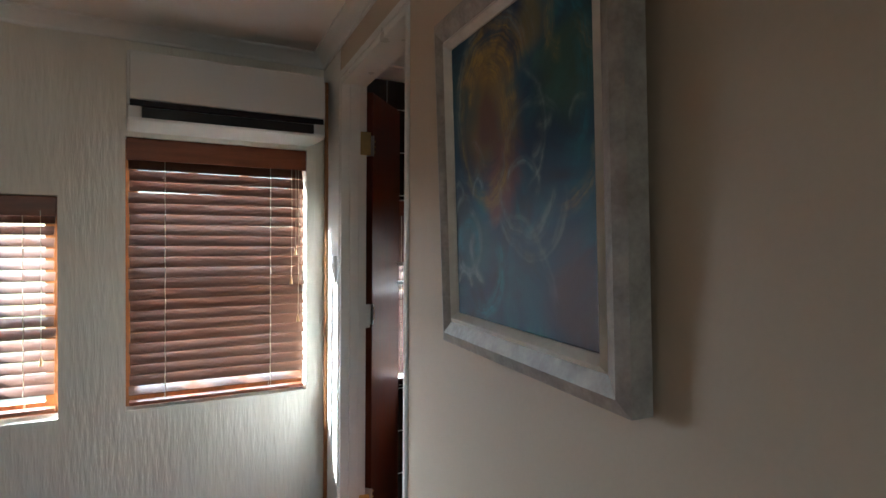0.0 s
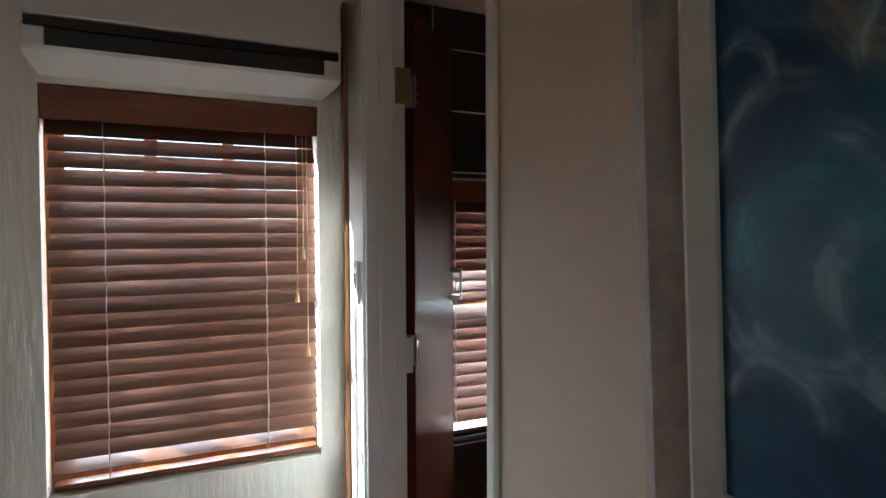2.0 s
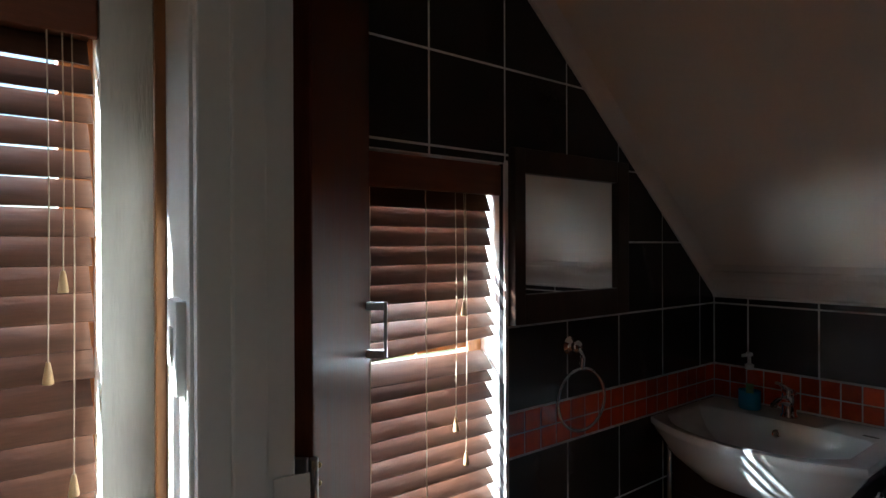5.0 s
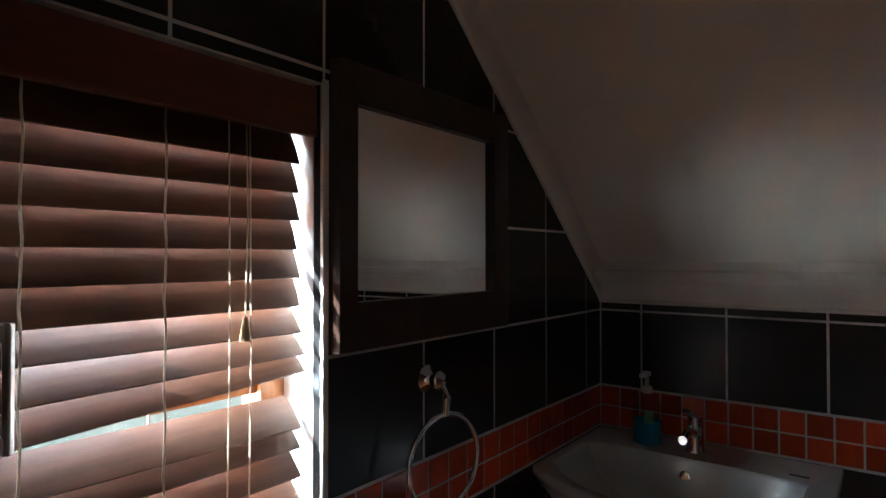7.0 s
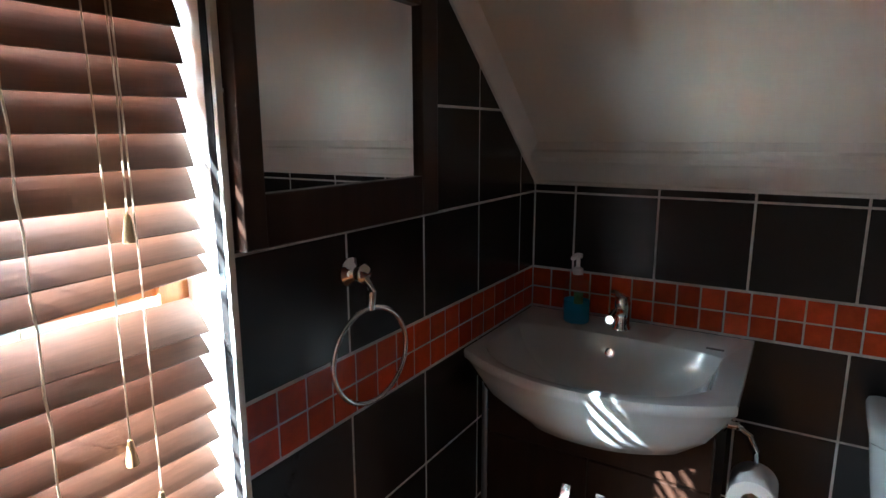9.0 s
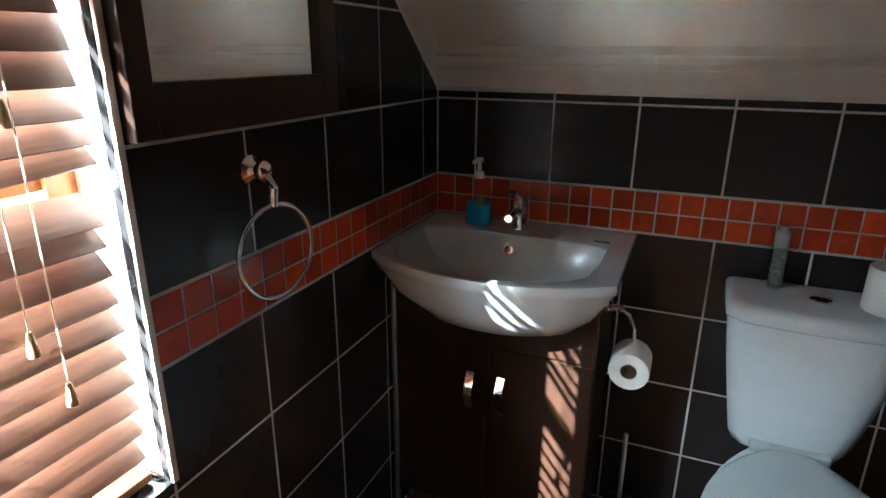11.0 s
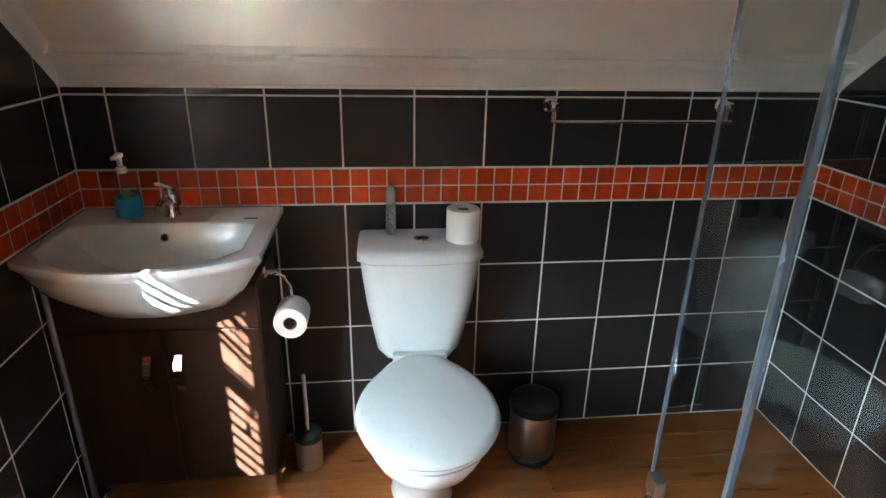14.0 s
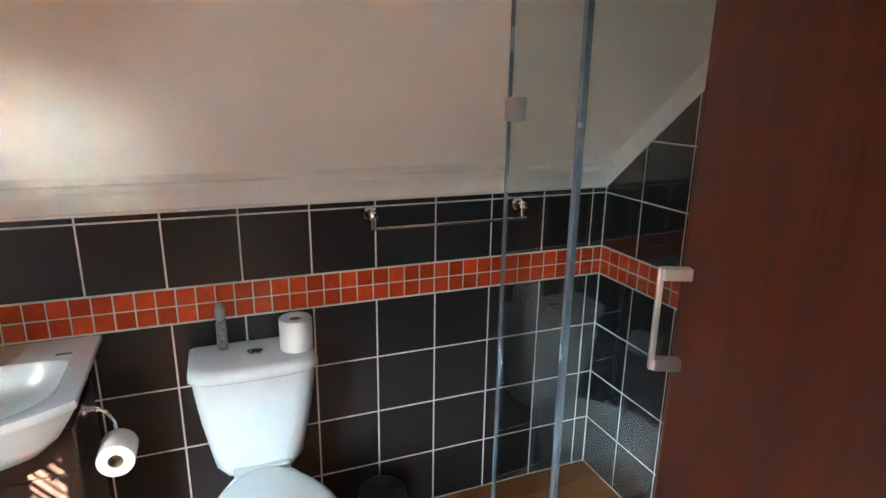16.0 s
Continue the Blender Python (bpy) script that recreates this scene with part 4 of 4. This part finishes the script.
tr = thing("toilet_roll", (2.86, 2.165, 0.820), "white toilet roll standing on the cistern lid", "toilet roll", "toilet rolls")
part("paper", lathe((2.855, 2.165, 0.8195), [(0.0205, 0.001), (0.050, 0.0), (0.0525, 0.003), (0.0525, 0.101), (0.050, 0.104), (0.0205, 0.103), (0.0205, 0.001)], 32, cap=False), PAPER, tr, smooth=40)
part("core", lathe((2.855, 2.165, 0.83), [(0.020, 0), (0.020, 0.088), (0.0185, 0.088), (0.0185, 0.0), (0.020, 0)], 20, cap=False), CARD, tr)
sp = thing("air_freshener", (2.915, 2.39, 0.820), "slim clear spray bottle standing on the cistern lid", "spray bottle")
part("can", lathe((2.915, 2.39, 0.8195), [(0.017, 0), (0.019, 0.003), (0.019, 0.09), (0.017, 0.105), (0.0165, 0.107)], 20), BOTTLE_CLEAR, sp, smooth=40)
part("can_core", lathe((2.915, 2.39, 0.822), [(0.014, 0), (0.016, 0.003), (0.016, 0.09), (0.012, 0.102)], 16), material("patterned_can", (0.22, 0.22, 0.21), 0.3, noise_scale=70, vary=0.9), sp)
part("cap", lathe((2.915, 2.39, 0.927), [(0.0165, 0), (0.0165, 0.038), (0.012, 0.042), (0.010, 0.052), (0.002, 0.053)], 16), material("frosted_grey_cap", (0.36, 0.38, 0.38), 0.25), sp, smooth=40)

# roll holder beside the vanity
rh = thing("toilet_roll_holder", (2.80, 2.745, 0.72), "chrome toilet roll holder with a hanging white roll", "toilet roll holder")
part("post", lathe((2.775, 2.774, 0.755), [(0.02, 0), (0.02, 0.006), (0.010, 0.012), (0.009, 0.03), (0.013, 0.035), (0.002, 0.045)], 16, (1, 0, 0), (0, 0, 1), (0, -1, 0)), CHROME, rh, smooth=40)
part("arm", tube([(2.775, 2.74, 0.755), (2.775, 2.715, 0.74), (2.778, 2.700, 0.70), (2.782, 2.698, 0.665)], 0.006, 8), CHROME, rh, smooth=50)
part("bar", tube([(2.70, 2.698, 0.635), (2.84, 2.698, 0.628)], 0.007, 10), CHROME, rh)
rl = part("paper_roll", lathe((2.700, 2.698, 0.620), [(0.0205, 0.001), (0.048, 0.0), (0.050, 0.003), (0.050, 0.10), (0.048, 0.103), (0.0205, 0.102), (0.0205, 0.001)], 30, (0, 1, 0), (0, 0, 1), (1, 0, -0.04), cap=False), PAPER, rh, "white tissue roll", smooth=40)
part("card_core", lathe((2.702, 2.698, 0.620), [(0.0203, 0), (0.0203, 0.098), (0.019, 0.098), (0.019, 0.0), (0.0203, 0)], 20, (0, 1, 0), (0, 0, 1), (1, 0, -0.04), cap=False), CARD, rl)

# toilet brush
tb = thing("toilet_brush", (2.815, 2.688, 0.0), "toilet brush in a brushed steel holder on the floor", "toilet brush")
part("holder", lathe((2.815, 2.688, 0.0), [(0.045, 0), (0.046, 0.004), (0.046, 0.11), (0.044, 0.112)], 24), STEEL, tb, "brushed steel cup", smooth=40)
part("collar", lathe((2.815, 2.688, 0.112), [(0.047, 0), (0.047, 0.022), (0.036, 0.03), (0.012, 0.034)], 24), BLACK_PLASTIC, tb, "black plastic collar", smooth=40)
part("stick", tube([(2.815, 2.688, 0.13), (2.822, 2.69, 0.36)], 0.0065, 10), STEEL, tb)

# pedal bin
bn = thing("pedal_bin", (2.80, 1.895, 0.0), "small brushed steel pedal bin with a black lid", "waste bin")
part("base", lathe((2.805, 1.895, 0.0), [(0.086, 0), (0.088, 0.012), (0.086, 0.02)], 28), BLACK_PLASTIC, bn)
part("drum", lathe((2.805, 1.895, 0.02), [(0.082, 0), (0.083, 0.002), (0.083, 0.178), (0.081, 0.18)], 32), STEEL, bn, "brushed steel drum", smooth=40)
part("lid", lathe((2.805, 1.895, 0.2), [(0.087, 0), (0.088, 0.006), (0.086, 0.03), (0.070, 0.045), (0.035, 0.054), (0.002, 0.056)], 32), BLACK_PLASTIC, bn, "domed black plastic lid", smooth=40)
part("pedal", solid(2.70, 2.735, 1.875, 1.915, 0.006, 0.016, None, 0.003), BLACK_PLASTIC, bn)
part("lid_hinge", solid(2.885, 2.90, 1.87, 1.92, 0.17, 0.23, None, 0.004), BLACK_PLASTIC, bn)

# mirror
mr = thing("wall_mirror", (2.15, WY, 1.25), "square mirror in a wide dark wood frame on the tiled wall", "mirror")
MX0, MX1, MZ0, MZ1 = 1.898, 2.395, 1.255, 1.715
IX0, IX1, IZ0, IZ1 = 1.938, 2.338, 1.333, 1.650
for a in ((MX0, IX0, MZ0, MZ1), (IX1, MX1, MZ0, MZ1), (IX0, IX1, MZ0, IZ0), (IX0, IX1, IZ1, MZ1)):
    part("frame_rail", solid(a[0], a[1], WY - 0.026, WY - 0.001, a[2], a[3], None, 0.003), DARK_WOOD, mr)
part("glass", solid(IX0 - 0.004, IX1 + 0.004, WY - 0.014, WY - 0.006, IZ0 - 0.004, IZ1 + 0.004), MIRROR, mr, "silvered mirror glass")

# towel ring
tg = thing("towel_ring", (2.15, WY, 1.15), "chrome towel ring hanging on the tiled wall", "towel ring")
part("rose", lathe((2.134, WY - 0.001, 1.178), [(0.026, 0), (0.026, 0.006), (0.018, 0.012), (0.012, 0.02), (0.016, 0.027), (0.018, 0.036), (0.012, 0.044), (0.002, 0.047)], 22, (1, 0, 0), (0, 0, 1), (0, -1, 0)), CHROME, tg, smooth=40)
part("hanger", tube([(2.133, WY - 0.045, 1.172), (2.133, WY - 0.054, 1.15), (2.132, WY - 0.05, 1.118)], 0.008, 10), CHROME, tg, smooth=50)
part("ring", tube([(2.132 + 0.086 * math.sin(2 * math.pi * k / 40), WY - 0.05 - 0.012 * math.sin(2 * math.pi * k / 40), 1.034 + 0.086 * math.cos(2 * math.pi * k / 40)) for k in range(40)], 0.0048, 8, True), CHROME, tg, smooth=60)

# towel rail
ra = thing("towel_rail", (KX, 1.55, 1.2), "thin chrome towel rail on the low tiled wall", "towel rail")
for y in (1.882, 1.306):
    r = part("rose", lathe((KX - 0.001, y, 1.226), [(0.024, 0), (0.024, 0.006), (0.016, 0.012), (0.012, 0.034), (0.018, 0.042), (0.016, 0.056), (0.003, 0.064)], 20, (0, 1, 0), (0, 0, 1), (-1, 0, 0)), CHROME, ra, smooth=40)
    part("drop", tube([(KX - 0.045, y, 1.222), (KX - 0.045, y, 1.178)], 0.006, 8), CHROME, r)
part("bar", tube([(KX - 0.045, 1.884, 1.179), (KX - 0.045, 1.288, 1.179)], 0.006, 10), CHROME, ra, smooth=60)

# shower screen
E1 = Vector((2.315, 1.702, 0))
E2 = Vector((2.035, 1.691, 0))
sd2 = (E2 - E1).normalized()
E3 = E1 + sd2 * 1.15
nn = Vector((-sd2.y, sd2.x, 0))
ss = thing("shower_screen", (*((E1 + E3) / 2).xy, 0.0), "frameless clear shower screen with steel clamps", "shower screen")


def pane(a, b, t=0.008):
    o = nn * t / 2
    za, zb = min(2.05, slope_z(a.x) + 0.06), min(2.05, slope_z(b.x) + 0.06)
    q = [a + Vector((0, 0, 0.012)), b + Vector((0, 0, 0.012)), b + Vector((0, 0, zb)), a + Vector((0, 0, za))]
    return loft([[p - o for p in q], [p + o for p in q]])


for a, b in ((E1, E2 - sd2 * 0.004), (E2 + sd2 * 0.004, E3)):
    g = part("glass_pane", pane(a, b), GLASS, ss, "clear greenish glass pane")
    g.visible_shadow = False
zt = slope_z(E2.x) + 0.055
part("edge_seal", solid(-0.007, 0.007, -0.008, 0.008, 0.012, min(2.04, zt), Matrix.Translation(E2) @ Matrix.Rotation(math.atan2(sd2.y, sd2.x), 4, "Z"), 0.003), ALU, ss, "blue-grey vertical seal")
part("glass_edge", solid(-0.003, 0.002, -0.0045, 0.0045, 0.012, slope_z(E1.x) + 0.058, Matrix.Translation(E1) @ Matrix.Rotation(math.atan2(sd2.y, sd2.x), 4, "Z")), ALU, ss, "polished pane edge")
RM = Matrix.Translation(E1) @ Matrix.Rotation(math.atan2(sd2.y, sd2.x), 4, "Z")
for z in (0.31, 1.60):
    part("clamp", solid(0.002, 0.052, -0.016, 0.016, z - 0.028, z + 0.028, RM, 0.004), STEEL, ss, "square steel glass clamp")
part("floor_channel", solid(0.0, 1.15, -0.009, 0.009, 0.0, 0.012, RM), ALU, ss)

# shower valve in the end wall
for x, z in ((1.75, 1.05), (1.95, 1.05)):
    sv = thing("shower_valve", (x, EY, z), "chrome shower valve handle on the tiled end wall", "shower valve", "shower valves")
    part("rose", lathe((x, EY + 0.001, z), [(0.032, 0), (0.032, 0.006), (0.016, 0.012), (0.015, 0.035)], 20, (1, 0, 0), (0, 0, 1), (0, 1, 0)), CHROME, sv, smooth=40)
    part("handle", lathe((x, EY + 0.034, z), [(0.022, 0), (0.024, 0.006), (0.022, 0.028), (0.002, 0.032)], 16, (1, 0, 0), (0, 0, 1), (0, 1, 0)), CHROME, sv, smooth=40)

# ---- tiles, mosaics and planks ----
TILE_MESHES = {}


def clip(poly, side):
    """Keep the part of a 2D polygon where side(p) <= 0."""
    out = []
    for i, a in enumerate(poly):
        b = poly[(i + 1) % len(poly)]
        fa, fb = side(a), side(b)
        if fa <= 0:
            out.append(a)
        if (fa < 0 < fb) or (fb < 0 < fa):
            k = fa / (fa - fb)
            out.append((a[0] + (b[0] - a[0]) * k, a[1] + (b[1] - a[1]) * k))
    return out


def tile_mesh(poly, axes, depth, mat, inset):
    key = (tuple((round(a, 4), round(b, 4)) for a, b in poly), axes[0], depth, mat.name)
    if key in TILE_MESHES:
        return TILE_MESHES[key]
    u, w = Vector(axes[0]), Vector(axes[1])
    cx = sum(p[0] for p in poly) / len(poly)
    cy = sum(p[1] for p in poly) / len(poly)
    inner = []
    for a, b in poly:
        dx, dy = cx - a, cy - b
        inner.append((a + max(-inset, min(inset, dx)), b + max(-inset, min(inset, dy))))
    up = Vector((0, 0, 1)) if axes[2] is None else Vector(axes[2])
    vs, fs, n = [], [], len(poly)
    for pts, d in ((poly, 0.0), (poly, depth - inset * 0.5), (inner, depth)):
        vs += [u * a + up * b + w * d for a, b in pts]
    for r in (0, 1):
        for i in range(n):
            j = (i + 1) % n
            fs.append((r * n + i, r * n + j, (r + 1) * n + j, (r + 1) * n + i))
    fs.append(tuple(range(2 * n, 3 * n)))
    me = bpy.data.meshes.new("tile")
    me.from_pydata(vs, [], fs)
    bm = bmesh.new()
    bm.from_mesh(me)
    bmesh.ops.recalc_face_normals(bm, faces=bm.faces)
    bm.to_mesh(me)
    bm.free()
    me.materials.append(mat)
    TILE_MESHES[key] = me
    return me


def lay(name, parent, a0, a1, z0, z1, origin, u, w, mat, depth=0.005, gap=0.0030, cuts=(), up=None, inset=0.0012):
    """One tile between a0..a1 along u and z0..z1 upward, cut by half planes; origin is the wall's zero."""
    poly = [(a0 + gap, z0 + gap), (a1 - gap, z0 + gap), (a1 - gap, z1 - gap), (a0 + gap, z1 - gap)]
    for c in cuts:
        poly = clip(poly, c)
        if len(poly) < 3:
            return
    if max(p[0] for p in poly) - min(p[0] for p in poly) < 0.006 or max(p[1] for p in poly) - min(p[1] for p in poly) < 0.006:
        return
    ca, cz = poly[0]
    local = [(p[0] - ca, p[1] - cz) for p in poly]
    ob = new(name, tile_mesh(local, (u, w, up), depth, mat, inset))
    ob.parent = parent
    upv = Vector((0, 0, 1)) if up is None else Vector(up)
    ob.location = Vector(origin) + Vector(u) * ca + upv * cz - base_of(parent)


ROWS_Z = [0.002, 0.229, 0.455, 0.681, BAND0] + [BAND1 + 0.2235 * k for k in range(0, 7)]


def tile_wall(parent, edges, origin, u, w, limit, holes=(), mosaic=0.0585, a_min=0.0, a_max=9.0):
    for zi in range(len(ROWS_Z) - 1):
        z0, z1 = ROWS_Z[zi], ROWS_Z[zi + 1]
        if abs(z0 - BAND0) < 1e-6:
            zm = (z0 + z1) / 2
            k = int((edges[-1] - edges[0]) / mosaic) + 1
            for i in range(k):
                a, b = edges[0] + i * mosaic, min(edges[0] + (i + 1) * mosaic, edges[-1])
                if any(h[0] < (a + b) / 2 < h[1] for h in holes) or b - a < 0.012:
                    continue
                for lo, hi in ((z0 + 0.002, zm), (zm, z1 - 0.002)):
                    lay("mosaic_tile", parent, a, b, lo, hi, origin, u, w, MOSAIC, gap=0.0024, depth=0.0055)
            continue
        for a, b in zip(edges, edges[1:]):
            spans = [(a, b, z0, z1)]
            for h in holes:
                nxt = []
                for p, q, lo, hi in spans:
                    if h[1] <= p or h[0] >= q or h[3] <= lo or h[2] >= hi:
                        nxt.append((p, q, lo, hi))
                        continue
                    if p < h[0]:
                        nxt.append((p, h[0], lo, hi))
                    if q > h[1]:
                        nxt.append((h[1], q, lo, hi))
                    pp, qq = max(p, h[0]), min(q, h[1])
                    if lo < h[2]:
                        nxt.append((pp, qq, lo, h[2]))
                    if hi > h[3]:
                        nxt.append((pp, qq, h[3], hi))
                spans = nxt
            for p, q, lo, hi in spans:
                if q - p > 0.01 and hi - lo > 0.01:
                    lay("wall_tile", parent, p, q, lo, hi, origin, u, w, TILE, cuts=(limit,))


def grown(first, step, lo, hi):
    e = [lo]
    k = math.ceil((lo - first) / step + 1e-6)
    while first + k * step < hi - 0.004:
        e.append(first + k * step)
        k += 1
    return e + [hi]


O = bpy.data.objects
tile_wall(O["wall_window_bathroom"], grown(2.624, 0.245, 1.20, KX), (0, WY + 0.005, 0), (1, 0, 0), (0, -1, 0), lambda p: p[1] - slope_z(p[0]) if p[0] > XS else p[1] - ZC, [WIN_BATH], 0.0632)
tile_wall(O["wall_low"], grown(-2.987, 0.2253, -WY, -EY), (KX + 0.005, 0, 0), (0, -1, 0), (-1, 0, 0), lambda p: p[1] - Z_LOW)
tile_wall(O["wall_shower_end"], [KX - x for x in reversed(grown(2.757, 0.2253, 1.15, KX))], (KX, EY - 0.005, 0), (-1, 0, 0), (0, 1, 0), lambda p: p[1] - slope_z(KX - p[0]))

FLOORB = O["floor_bathroom_base"]
rp = random.Random(3)
x = 1.06
while x < KX - 0.01:
    x1 = min(x + 0.128, KX)
    y = EY + 0.0
    cut = rp.uniform(0.3, 1.1)
    while y < WY - 0.005:
        y1 = min(y + cut, WY)
        lay("floor_plank", FLOORB, x, x1, y, y1, (0, 0, -0.010), (1, 0, 0), (0, 0, 1), FLOOR_WOOD, depth=0.010, gap=0.0004, up=(0, 1, 0), inset=0.0008)
        y, cut = y1, 1.2
    x = x1
